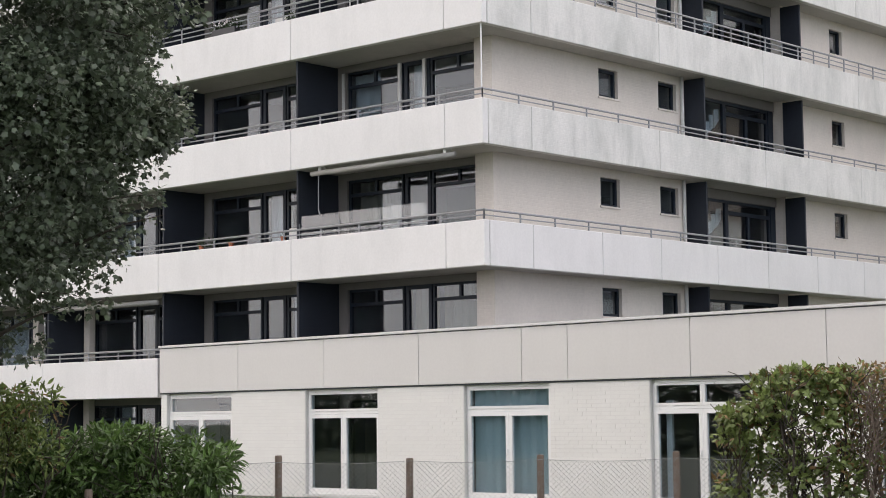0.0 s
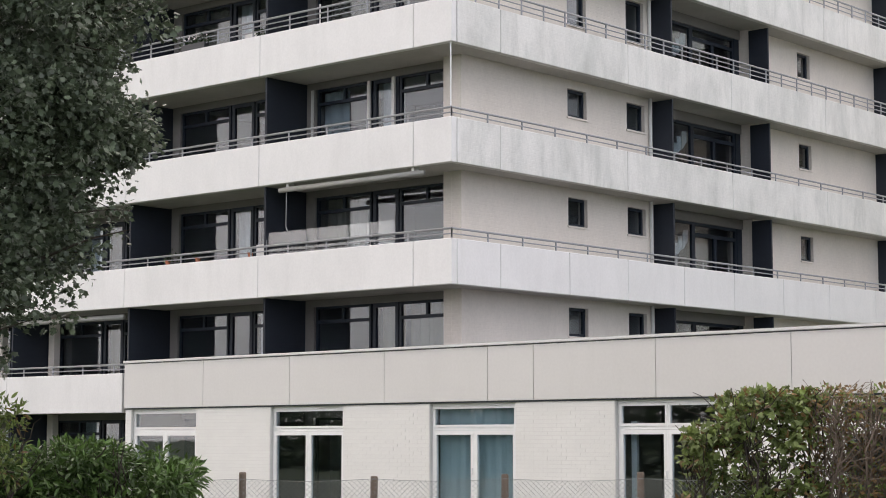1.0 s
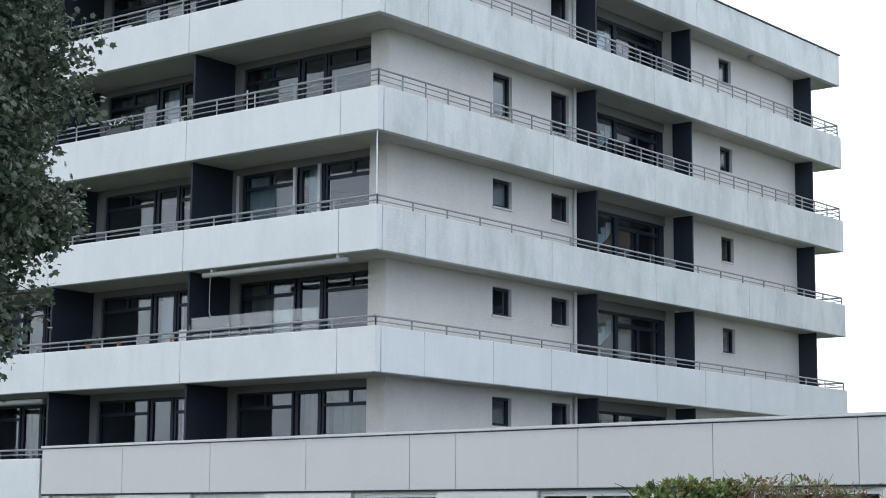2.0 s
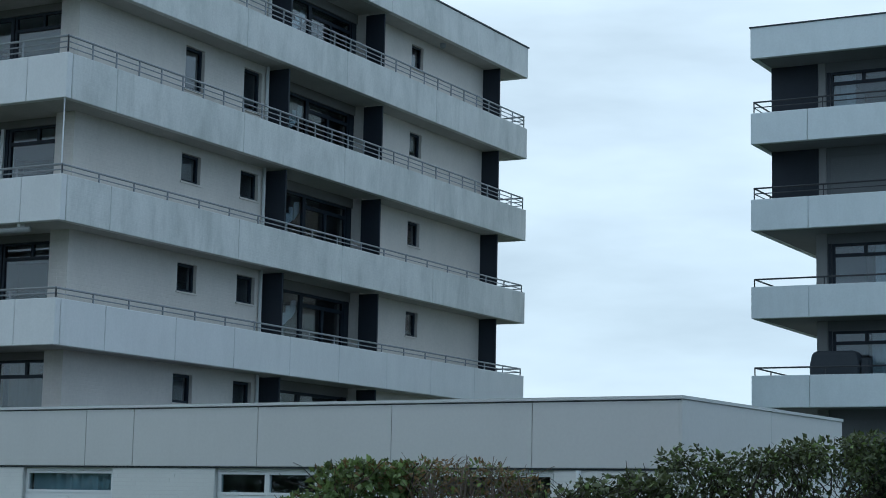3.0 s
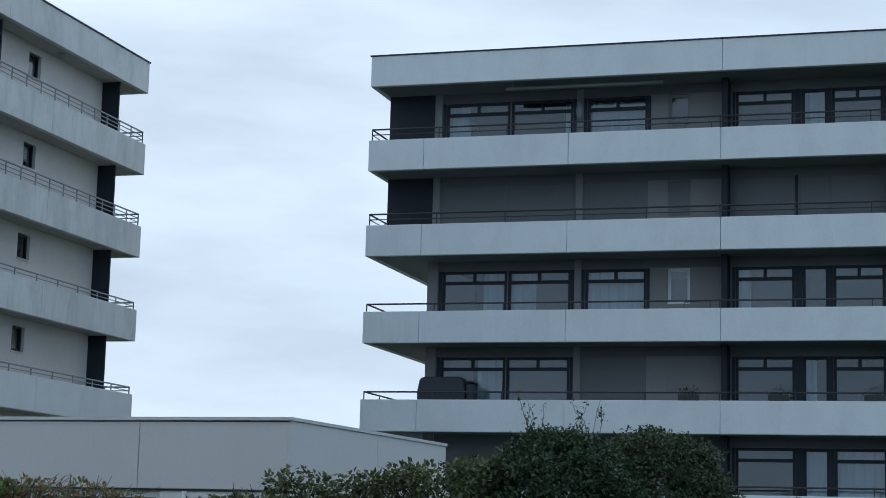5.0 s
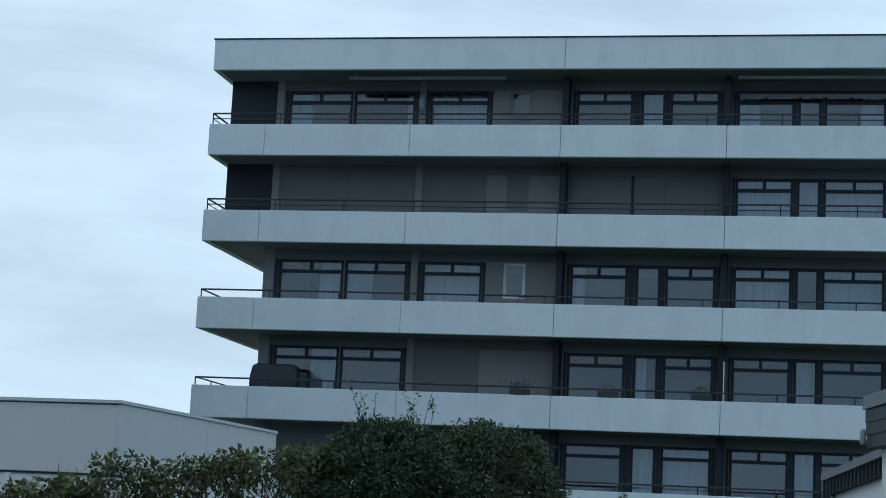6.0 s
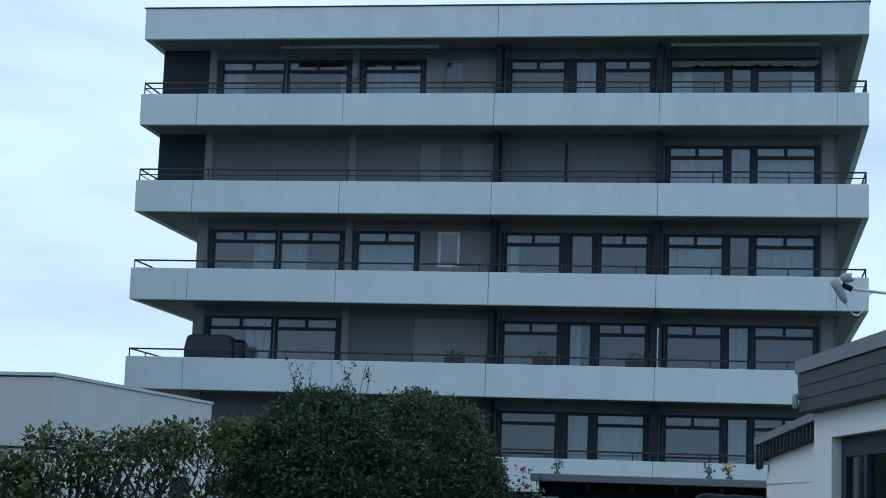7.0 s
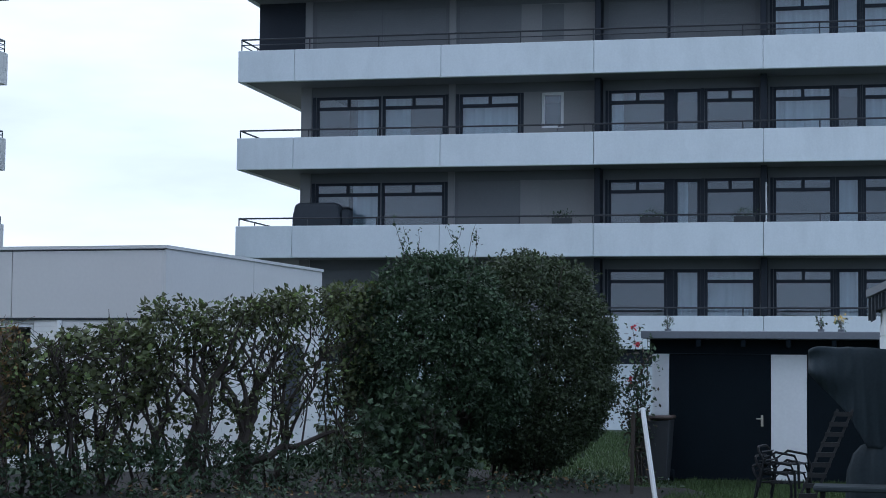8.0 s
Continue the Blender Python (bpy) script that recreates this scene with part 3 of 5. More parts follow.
pole = part("corner_pole", tube([(AX - 0.12, AY0 + 0.1, 8.9), (AX - 0.12, AY0 + 0.1, 10.72)], 0.017, 8), M_WHITE_POLE)
tagged(pole, "thin white pole between two balconies", "pole")

dome = part("soffit_lamp", tube([(-27.0, 48.9, 16.215), (-27.0, 48.9, 16.15), (-27.0, 48.9, 16.08), (-27.0, 48.9, 16.05)], [0.1, 0.1, 0.075, 0.02], 12), M_LAMP, smooth=True)
tagged(dome, "small grey dome lamp under the roof edge", "lamp")

# ---------------------------------------------------------------- second apartment building
BX0, BX1, BY = -18.86, 3.50, 54.24
BWX0, BWX1, BWY, BBACK = -17.25, 2.70, 55.80, 68.0
block_b = thing("apartment_building", "white concrete apartment block with wrap-round balconies and dark window bands", "building", (-8, 60, 0))
zb = [0.0] + [2.37 + H * k for k in range(6)]
CUT_B = [BX0, -17.02, -12.35, -7.65, -2.65, 2.57, BX1]
for k in range(1, 7):
    z0, z1 = zb[k], zb[k] + 0.99
    parapet_run(block_b, "y", BY, CUT_B if k < 6 else [BX0, -7.6, BX1], z0, z1, M_BAND_COOL)
    parapet_run(block_b, "x", BX0, [BY + 0.19, 61.0, BBACK], z0, z1, M_BAND_COOL, outward=-1)
    parapet_run(block_b, "x", BX1, [BY + 0.19, 61.0, BBACK], z0, z1, M_BAND_COOL, outward=1)
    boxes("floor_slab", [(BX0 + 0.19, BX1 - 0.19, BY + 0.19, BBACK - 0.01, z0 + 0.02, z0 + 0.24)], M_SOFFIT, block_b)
    if k < 6:
        top, bars = ((0.36, (0.19,)) if k >= 4 else (0.24, ())) 
        rail(block_b, (BX0 + 0.09, BY + 0.09), (BX1 - 0.09, BY + 0.09), z1, bars, 2.2, M_RAIL_DARK, top)
        rail(block_b, (BX0 + 0.09, BY + 0.09), (BX0 + 0.09, 62), z1, bars, 1.6, M_RAIL_DARK, top)
        rail(block_b, (BX1 - 0.09, BY + 0.09), (BX1 - 0.09, 62), z1, bars, 1.6, M_RAIL_DARK, top)
boxes("roof", [(BX0 + 0.19, BX1 - 0.19, BY + 0.19, BBACK, zb[6] + 0.80, zb[6] + 0.94)], M_ASPHALT_ROOF, block_b)
boxes("roof_capping", [(BX0 - 0.03, BX1 + 0.03, BY - 0.03, BY + 0.2, zb[6] + 0.994, zb[6] + 1.03), (BX0 - 0.03, BX0 + 0.2, BY + 0.2, BBACK, zb[6] + 0.994, zb[6] + 1.03), (BX1 - 0.2, BX1 + 0.03, BY + 0.2, BBACK, zb[6] + 0.994, zb[6] + 1.03)], M_SLATE, block_b)
UNITS = ((-16.75, -14.62, "w"), (-14.58, -12.55, "w"), (-12.09, -10.16, "w"), (-9.50, -8.80, "s"), (-7.41, -5.62, "w"), (-5.40, -4.60, "d"), (-4.48, -2.95, "w"),
         (-2.43, -0.68, "w"), (-0.60, 0.14, "d"), (0.20, 2.05, "w"))
SHUT = {4: (0, 1, 2, 3, 4, 5, 6), 2: (2, 3), 1: (0, 1, 2)}
DRAPES_B = {(3, 0): (M_CURTAIN, 0.6, 1.0), (3, 1): (M_CURTAIN, 0.0, 0.42), (3, 2): (M_CURTAIN, 0.0, 1.0), (3, 4): (M_CURTAIN, 0.0, 0.25), (3, 7): (M_CURTAIN, 0.0, 1.0), (3, 9): (M_CURTAIN, 0.0, 1.0),
            (2, 0): (M_CURTAIN, 0.55, 1.0), (2, 5): (M_CURTAIN, 0.1, 0.5), (2, 8): (M_CURTAIN, 0.0, 1.0), (5, 0): (M_CURTAIN, 0.0, 0.35), (5, 1): (M_CURTAIN, 0.85, 1.0), (5, 7): (M_CURTAIN, 0.0, 0.4),
            (5, 9): (M_CURTAIN, 0.6, 1.0), (5, 2): (M_CURTAIN, 0.05, 1.0), (5, 5): (M_CURTAIN, 0.0, 1.0), (1, 5): (M_CURTAIN, 0.0, 1.0), (1, 6): (M_CURTAIN, 0.0, 1.0), (1, 8): (M_CURTAIN, 0.0, 1.0), (4, 8): (M_CURTAIN, 0.0, 1.0), (4, 7): (M_CURTAIN, 0, 1), (4, 9): (M_CURTAIN, 0, 1)}
for k in range(0, 6):
    zf = zb[k] + 0.24 if k else -0.02
    zc = zb[k + 1] + 0.02
    ztop = zc - 0.32
    holes = [(a, b, (zf + 0.03) if kd != "s" else ztop - 1.12, ztop) for a, b, kd in UNITS] if k else []
    if not k:
        boxes("ground_floor_wall", [(BWX0 - 1.2, BWX1, BY + 0.35, BY + 0.6, -0.02, 1.93)], M_BAND_COOL, block_b)
        # dark board standing in for the shaded recess above this wall
        boxes("ground_floor_recess_shade", [(BWX0 - 1.2, BWX1, BY + 0.36, BY + 0.6, 1.935, 2.388)], M_PANEL, block_b)
    part("wall", wall_solid("y", BWY, 0.3, BWX0, BWX1, zf, zc, holes), M_WALL if k == 0 else M_B_WALL, block_b)
    boxes("side_wall", [(BWX0, BWX0 + 0.3, BWY + 0.31, BBACK, zf, zc), (BWX1 - 0.3, BWX1, BWY + 0.31, BBACK, zf, zc)], M_WALL, block_b)
    boxes("room_wall", [(BWX0 + 0.31, BWX1 - 0.31, 60.4, 60.5, zf, zc)] + [(x - 0.05, x + 0.05, BWY + 0.31, 60.39, zf, zc) for x in (-12.3, -8.2, -2.7)], M_ROOM, block_b)
    if not k:
        continue
    for i, ((a, b, kd), h) in enumerate(zip(UNITS, holes)):
        if i in SHUT.get(k, ()):
            slats = [(a, b, BWY + 0.02, BWY + 0.05, h[2] + 0.06 * j, h[2] + 0.06 * j + 0.052) for j in range(int((h[3] - h[2]) / 0.06))]
            m_sh = M_B_BAY if kd == "s" and k == 2 else M_SHUTTER
            sh = boxes("roller_shutter", [(a, b, BWY + 0.03, BWY + 0.06, h[2], h[3])], m_sh, block_b)
            boxes("shutter_slats", slats, m_sh, sh)
        elif kd == "w":
            window("y", BWY, a, b, h[2], h[3], block_b, transom=0.34, lights=1 if k == 1 and i in (4, 6) else 2, w=0.085, setback=0.03, drape=DRAPES_B.get((k, i)))
        elif kd == "d":
            window("y", BWY, a, b, h[2], h[3], block_b, w=0.1, setback=0.03, drape=DRAPES_B.get((k, i)))
        else:
            window("y", BWY, a, b, h[2], h[3], block_b, w=0.09, mat=M_PVC if k == 3 else M_B_BAY)
    for a, b in ((-16.86, -16.76), (-12.54, -12.44), (-12.2, -12.1), (-10.15, -10.05), (-7.5, -7.42), (-5.615, -5.405), (-4.595, -4.485), (-2.945, -2.84), (-2.52, -2.44), (-0.675, -0.605), (0.145, 0.195), (2.055, 2.15)):
        if not (k == 4 and b < -2.6) and not (k == 2 and -12.3 < a < -10.0):
            boxes("window_post", [(a, b, BWY - 0.02, BWY + 0.06, zf + 0.004, ztop)], M_FRAME, block_b)
    if k == 4:
        boxes("window_post", [(-5.60, -5.51, BWY - 0.03, BWY + 0.02, zf + 0.004, ztop + 0.05)], M_FRAME, block_b)
    for xa, xb in ((BWX0 + 0.01, BWX0 + 0.36), (2.2, 2.56), (-12.43, -12.21)):
        boxes("pilaster", [(xa, xb, BWY - 0.055, BWY - 0.004, zf + 0.004, zc - 0.004)], M_B_BAY, block_b, bevel=0.01)
    part("bay_wall", wall_solid("y", BWY - 0.012, 0.01, -10.14, -7.72, zf + 0.005, zc - 0.3, [holes[3]]), M_B_BAY, block_b)
    for xp in (-7.66, -2.68):
        boxes("privacy_board", [(xp - 0.09, xp + 0.09, BY + 0.9, BWY - 0.005, zf + 0.02, zc - 0.02)], M_PANEL, block_b)
    if k >= 4:
        boxes("privacy_board", [(BX0 + 0.2, BWX0 + 0.12, BWY - 0.08, BWY - 0.02, zf + 0.02, zc - 0.02)], M_PANEL, block_b)

for x0, x1 in ((-14.5, -9.5), (-2.35, 2.1)):
    aw = thing("awning", "rolled-up awning in a slim cassette under the roof edge", "awning", ((x0 + x1) / 2, 54.6, 15.9), group="awnings")
    part("cassette", tube([(x0, 54.7, 15.95), (x1, 54.7, 15.95)], 0.06, 8), M_AWNING_GREY, aw, smooth=True)
    for xb in (x0 + 0.2, x1 - 0.26):
        boxes("bracket", [(xb, xb + 0.06, 54.66, 54.74, 15.98, 16.15)], M_AWNING_GREY, aw)

wl_ = thing("wall_lamp", "oval grey wall lamp on a pilaster by the balcony windows", "lamp", (-12.32, 55.72, 15.4))
part("back_plate", tube([(-12.32, 55.738, 15.4), (-12.32, 55.70, 15.4)], 0.09, 12), M_STEEL_BLACK, wl_)
part("shade", tube([(-12.32, 55.66, 15.12), (-12.32, 55.66, 15.2), (-12.32, 55.66, 15.4), (-12.32, 55.66, 15.62), (-12.32, 55.66, 15.68)], [0.03, 0.09, 0.11, 0.09, 0.03], 12), M_LAMP, wl_, smooth=True)


def valance(x0, x1, y, z0, z1, n):
    """A scalloped strip of fabric."""
    verts, faces, m = [], [], 10
    for i in range(n * m + 1):
        x = x0 + (x1 - x0) * i / (n * m)
        verts += [(x, y + 0.01 * math.sin(i * 0.7), z0 + 0.06 * (1 - abs(math.sin(math.pi * i / m)))), (x, y, z1)]
    for i in range(n * m):
        faces.append((2 * i, 2 * i + 2, 2 * i + 3, 2 * i + 1))
    return verts, faces


part("valance", valance(-2.35, 2.1, 55.55, 15.5, 15.66, 12), M_AWNING_GREY, aw, "scalloped fabric valance")

# ---------------------------------------------------------------- low wing in front
WY, WX0, WX1, WEND = 30.80, -37.70, -11.28, 38.30
wing = thing("flat_roofed_wing", "low flat-roofed wing with cream fascia and white brick walls", "building", (-37.6, 30.8, 0))
wing.rotation_euler = (0, 0, radians(-3.8))
FZ0, FZ1 = 2.55, 3.715
CUT_W = [WX0, -34.38, -31.10, -27.86, -24.70, -23.40, -20.22, -17.10, -14.12, WX1]
for a, b in zip(CUT_W, CUT_W[1:]):
    boxes("fascia_panel", [(a + 0.007, b - 0.007, WY - 0.05, WY + 0.02, FZ0, FZ1)], M_FASCIA, wing, bevel=0.006)
for a, b in zip([WY - 0.05, 34.6], [34.6, WEND]):
    boxes("fascia_panel", [(WX1 - 0.02, WX1 + 0.05, a + 0.007, b - 0.007, FZ0, FZ1)], M_FASCIA, wing, bevel=0.006)
boxes("roof_capping", [(WX0, WX1 + 0.08, WY - 0.09, WY + 0.25, FZ1 + 0.004, FZ1 + 0.06)], M_CAP, wing)
boxes("roof_capping", [(WX1 - 0.25, WX1 + 0.08, WY + 0.255, WEND, FZ1 + 0.004, FZ1 + 0.06)], M_CAP, wing)
# thin proud strip, dark for the gasket line and shadow gap under the capping
boxes("capping_joint", [(WX0, WX1 + 0.02, WY - 0.053, WY - 0.04, FZ1 - 0.022, FZ1 - 0.006)], M_SLATE, wing)
# dark strip put in as the shadow line below the fascia
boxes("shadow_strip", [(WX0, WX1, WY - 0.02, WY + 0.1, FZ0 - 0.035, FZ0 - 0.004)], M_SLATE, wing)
boxes("roof", [(WX0, WX1 - 0.04, WY + 0.03, WEND, FZ0 + 0.3, FZ1 - 0.1)], M_ASPHALT_ROOF, wing)
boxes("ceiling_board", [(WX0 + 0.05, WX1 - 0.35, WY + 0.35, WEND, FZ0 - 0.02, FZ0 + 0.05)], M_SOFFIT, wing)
DOORS = ((-37.45, -34.70), (-31.86, -29.26), (-26.50, -23.95), (-21.30, -18.80), (-16.25, -13.70))
ZD = FZ0 - 0.04
whol = [(a, b, 0.06, ZD) for a, b in DOORS]
part("wall_core", wall_solid("y", WY + 0.0075, 0.3, WX0 + 0.02, WX1 - 0.13, -0.02, FZ0 - 0.001, whol), M_MORTAR, wing)
SIDE_HOLE = (36.33, 37.48, 0.78, 2.2)
part("side_wall_core", wall_solid("x", WX1 - 0.006, 0.3, WY + 0.12, WEND, -0.02, FZ0 - 0.001, [SIDE_HOLE]), M_MORTAR, wing)
side_shutter = boxes("roller_shutter", [(WX1 - 0.16, WX1 - 0.12, *SIDE_HOLE)], M_SLATE, wing, "closed dark grey roller shutter")
boxes("shutter_slats", [(WX1 - 0.119, WX1 - 0.10, SIDE_HOLE[0], SIDE_HOLE[1], SIDE_HOLE[2] + 0.055 * j, SIDE_HOLE[2] + 0.055 * j + 0.048) for j in range(25)], M_SLATE, side_shutter)
boxes("window_sill", [(WX1 - 0.1, WX1 + 0.04, 36.27, 37.54, 0.70, 0.775)], M_CAP, wing)
boxes("room_wall", [(WX0 + 0.02, WX1 - 0.4, 34.4, 34.5, 0, FZ0 - 0.03)], M_ROOM, wing)
for x in (WX0 + 0.1, -33.4, -28.3, -23.0, -17.5):
    boxes("room_wall", [(x - 0.05, x + 0.05, WY + 0.4, 34.39, 0, FZ0 - 0.03)], M_ROOM, wing)


def french_window(a, b, top_lights, drape):
    """White frame set back in its opening: top lights over a pair of glazed leaves."""
    y = WY + 0.10
    a, b, z0, z1 = a + 0.004, b - 0.004, 0.064, ZD - 0.004
    zt = z1 - 0.10 - 0.33 - 0.08          # underside of the top light's sash
    mid = (a + b) / 2
    fd = part("french_window", joined([box_mesh(facing("y", y, 0.10, frame_rects(a, b, z0, z1, 0.05))), box_mesh([(a + 0.05, b - 0.05, y, y + 0.10, zt - 0.06, zt)])]), M_PVC, wing)
    step = (b - a - 0.1) / top_lights
    for i in range(top_lights):
        u0, u1 = a + 0.05 + i * step, a + 0.05 + (i + 1) * step
        sash = part("sash", box_mesh(facing("y", y - 0.015, 0.07, frame_rects(u0 + 0.004, u1 - 0.004, zt + 0.004, z1 - 0.054, 0.055))), M_PVC, fd)
        p = boxes("pane", [(u0 + 0.055, u1 - 0.055, y + 0.02, y + 0.032, zt + 0.055, z1 - 0.105)], M_GLASS, fd)
        p.visible_shadow = False
    for u0, u1 in ((a + 0.054, mid - 0.004), (mid + 0.004, b - 0.054)):
        part("sash", box_mesh(facing("y", y - 0.015, 0.07, frame_rects(u0, u1, z0 + 0.054, zt - 0.064, 0.09))), M_PVC, fd)
        p = boxes("pane", [(u0 + 0.09, u1 - 0.09, y + 0.02, y + 0.032, z0 + 0.14, zt - 0.15)], M_GLASS, fd)
        p.visible_shadow = False
    boxes("handle", [(mid - 0.06, mid - 0.035, y - 0.05, y - 0.016, 1.0, 1.14)], M_PVC, fd)
    boxes("window_sill", [(a - 0.03, b + 0.03, WY - 0.04, WY + 0.1, 0.0, 0.055)], M_CAP, fd)
    boxes("reveal", [(a - 0.002, a + 0.02, WY + 0.005, y - 0.005, z0, z1)], M_CAP, fd)
    if drape:
        curtain("y", WY + 0.29, a + 0.1, b - 0.1, 0.12, z1 - 0.06, drape, fd)
    return fd


for (a, b), n, dr in zip(DOORS, (1, 1, 1, 2, 2), (None, None, M_CURTAIN_TEAL, None, None)):
    french_window(a, b, n, dr)
boxes("folded_curtain", [(-21.12, -20.98, WY + 0.30, WY + 0.36, 0.12, 2.1)], M_CURTAIN, wing)
part("down_pipe", tube([(-13.2, WY - 0.03, 0.0), (-13.2, WY - 0.03, FZ0 - 0.04)], 0.045, 8), M_PVC, wing)


# ---------------------------------------------------------------- foliage helpers
def leaf_shape(kind):
    if kind == "maple":
        ring = ((0.0, 0.0), (0.34, -0.02), (0.26, 0.2), (0.55, 0.36), (0.26, 0.5), (0.22, 0.68), (0.0, 1.0), (-0.22, 0.68), (-0.26, 0.5), (-0.55, 0.36), (-0.26, 0.2), (-0.34, -0.02))
        v = [(x, y, -0.18 * abs(x)) for x, y in ring] + [(0.0, 0.4, 0.05)]
        f = [(12, i, (i + 1) % 12) for i in range(12)]
        return np.array(v), f
    if kind == "broad":
        v = [(0, 0, 0), (0.36, 0.12, -0.05), (0.3, 0.36, 0.02), (0.48, 0.6, -0.09), (0.16, 0.68, 0.0), (0, 1, -0.1), (-0.16, 0.68, 0.0), (-0.48, 0.6, -0.09), (-0.3, 0.36, 0.02), (-0.36, 0.12, -0.05)]
        return np.array(v), [(0, 1, 2), (2, 3, 4), (4, 5, 6), (6, 7, 8), (8, 9, 0), (0, 2, 8), (2, 4, 8), (4, 6, 8)]
    if kind == "laurel":
        v = [(0, 0, 0), (0.16, 0.3, 0.05), (0.14, 0.65, 0.03), (0, 1, -0.08), (-0.14, 0.65, 0.03), (-0.16, 0.3, 0.05), (0, 0.5, -0.02)]
        return np.array(v), [(0, 1, 6), (1, 2, 6), (2, 3, 6), (3, 4, 6), (4, 5, 6), (5, 0, 6)]
    v = [(0, 0, 0), (0.3, 0.45, 0.07), (0, 1, -0.06), (-0.3, 0.45, 0.07)]
    return np.array(v), [(0, 1, 2), (0, 2, 3)]


def leaves(name, kind, points, size, mat, parent, seed, out=None, droop=0.2, label="", spread=0.35):
    """One mesh of many leaves at the points; out: a direction for each leaf to lean to."""
    g = np.random.default_rng(seed)
    n = len(points)
    shape, tris = leaf_shape(kind)
    d = g.normal(size=(n, 3))
    if out is not None:
        d = d * 0.6 + out * 0.9
    d[:, 2] -= droop
    d /= np.linalg.norm(d, axis=1)[:, None] + 1e-9
    u = g.normal(size=(n, 3)) * 0.7 + np.array((0, 0, 1.0))
    s = np.cross(d, u)
    s /= np.linalg.norm(s, axis=1)[:, None] + 1e-9
    w = np.cross(s, d)
    k = size * g.uniform(1 - spread, 1 + spread, n)
    v = points[:, None, :] + k[:, None, None] * (shape[None, :, 0, None] * s[:, None] + shape[None, :, 1, None] * d[:, None] + shape[None, :, 2, None] * w[:, None])
    m = len(shape)
    f = (np.arange(n)[:, None, None] * m + np.array(tris)[None]).reshape(-1, 3)
    return part(name, (v.reshape(-1, 3).tolist(), f.tolist()), mat, parent, label)


def clumps(g, centres, radius, per):
    """Points gathered round clump centres, denser on the outside of each clump."""
    n = len(centres) * per
    d = g.normal(size=(n, 3))
    d /= np.linalg.norm(d, axis=1)[:, None]
    r = radius * g.uniform(0.25, 1.0, n) ** 0.6
    pts = np.repeat(centres, per, axis=0) + d * r[:, None] * np.array((1, 1, 0.75))
    return pts, d


def twig(g, base, tip, r0, bends=5, wobble=0.12, sides=5, r1=0.004):
    base, tip = np.array(base, float), np.array(tip, float)
    length = np.linalg.norm(tip - base)
    pts = [tuple(base)]
    for i in range(1, bends + 1):
        pts.append(tuple(base + (tip - base) * i / bends + g.normal(size=3) * wobble * length / bends * (0.7 if i < bends else 0)))
    return tube(pts, [r0 + (r1 - r0) * i / bends for i in range(bends + 1)], sides)


# the line of fence and hedge: 24 m from the eye at its foot, running at 42 degrees
FOOT = np.array((-24 * math.sin(radians(42)), 24 * math.cos(radians(42)), 0.0))
ALONG = np.array((math.cos(radians(42)), math.sin(radians(42)), 0.0))
ACROSS = np.array((-math.sin(radians(42)), math.cos(radians(42)), 0.0))


def on_line(s, across=0.0, z=0.0):
    return FOOT + ALONG * s + ACROSS * across + np.array((0, 0, z))


def hedge(name, label, seed, top, s0, s1, depth, low, kind, size, mat, count, per, radius, across=0.0, stems=14, bark=None, second=None, under=0.25, stem_r=0.035, extra_twigs=0, trunks=()):
    """A row of shrub: stems from the ground, side twigs, and leaf clumps under an uneven top line."""
    g = np.random.default_rng(seed)
    ob = thing(name, label, "hedge", tuple(on_line((s0 + s1) / 2, across)))
    geo = []
    for i in range(stems):
        s = g.uniform(s0, s1)
        h = np.interp(s, *zip(*top))
        base = on_line(s + g.normal() * 0.05, across + g.normal() * depth * 0.12, -0.03)
        tip = on_line(min(max(s + g.normal() * 0.35, s0 + 0.12), s1), across + g.normal() * depth * 0.3, h * g.uniform(0.8, 1.0))
        geo.append(twig(g, base, tip, stem_r * g.uniform(0.6, 1.2), 6, 0.25))
        for j in range(7 + extra_twigs):
            f = g.uniform(0.3, 0.95)
            b = base + (tip - base) * f
            t = b + ALONG * min(max(g.normal() * 0.35, s0 - s), s1 - s + 0.2) + ACROSS * g.normal() * depth * 0.35 + np.array((0, 0, g.uniform(0.15, 0.6)))
            t[2] = min(t[2], h)
            geo.append(twig(g, b, t, stem_r * 0.35, 4, 0.3, 4))
    part("branchwork", joined(geo), bark or M_BARK, ob)
    for s, r in trunks:
        part("trunk", twig(g, on_line(s, across, -0.03), on_line(s + g.normal() * 0.25, across, np.interp(s, *zip(*top)) * 0.85), r, 7, 0.35, 8, 0.02), bark or M_BARK, ob)
    s = g.uniform(s0, s1, count)
    h = np.interp(s, *zip(*top))
    fr = 1 - g.uniform(0, 1, count) ** 1.5 * (1 - low)
    keep = g.uniform(size=count) < np.clip(under + (fr - low) / max(1e-3, 1 - low) * 1.2, 0, 1)
    z = h * fr - radius * 0.5
    a = across + g.uniform(-1, 1, count) * depth * 0.5 * np.sqrt(np.clip(1.25 - fr ** 4, 0.15, 1))
    c = (FOOT[None] + ALONG[None] * s[:, None] + ACROSS[None] * a[:, None] + np.stack([0 * z, 0 * z, np.maximum(z, 0.12)], 1))[keep]
    pts, d = clumps(g, c, radius, per)
    pts[:, 2] = np.maximum(pts[:, 2], 0.04)
    if second is None:
        leaves("foliage", kind, pts, size, mat, ob, seed + 1, d)
    else:
        pick = g.uniform(size=len(pts)) < second[1]
        leaves("foliage", kind, pts[~pick], size, mat, ob, seed + 1, d[~pick])
        leaves("faded_foliage", kind, pts[pick], size, second[0], ob, seed + 2, d[pick], label="faded yellow-brown leaves")
    return ob


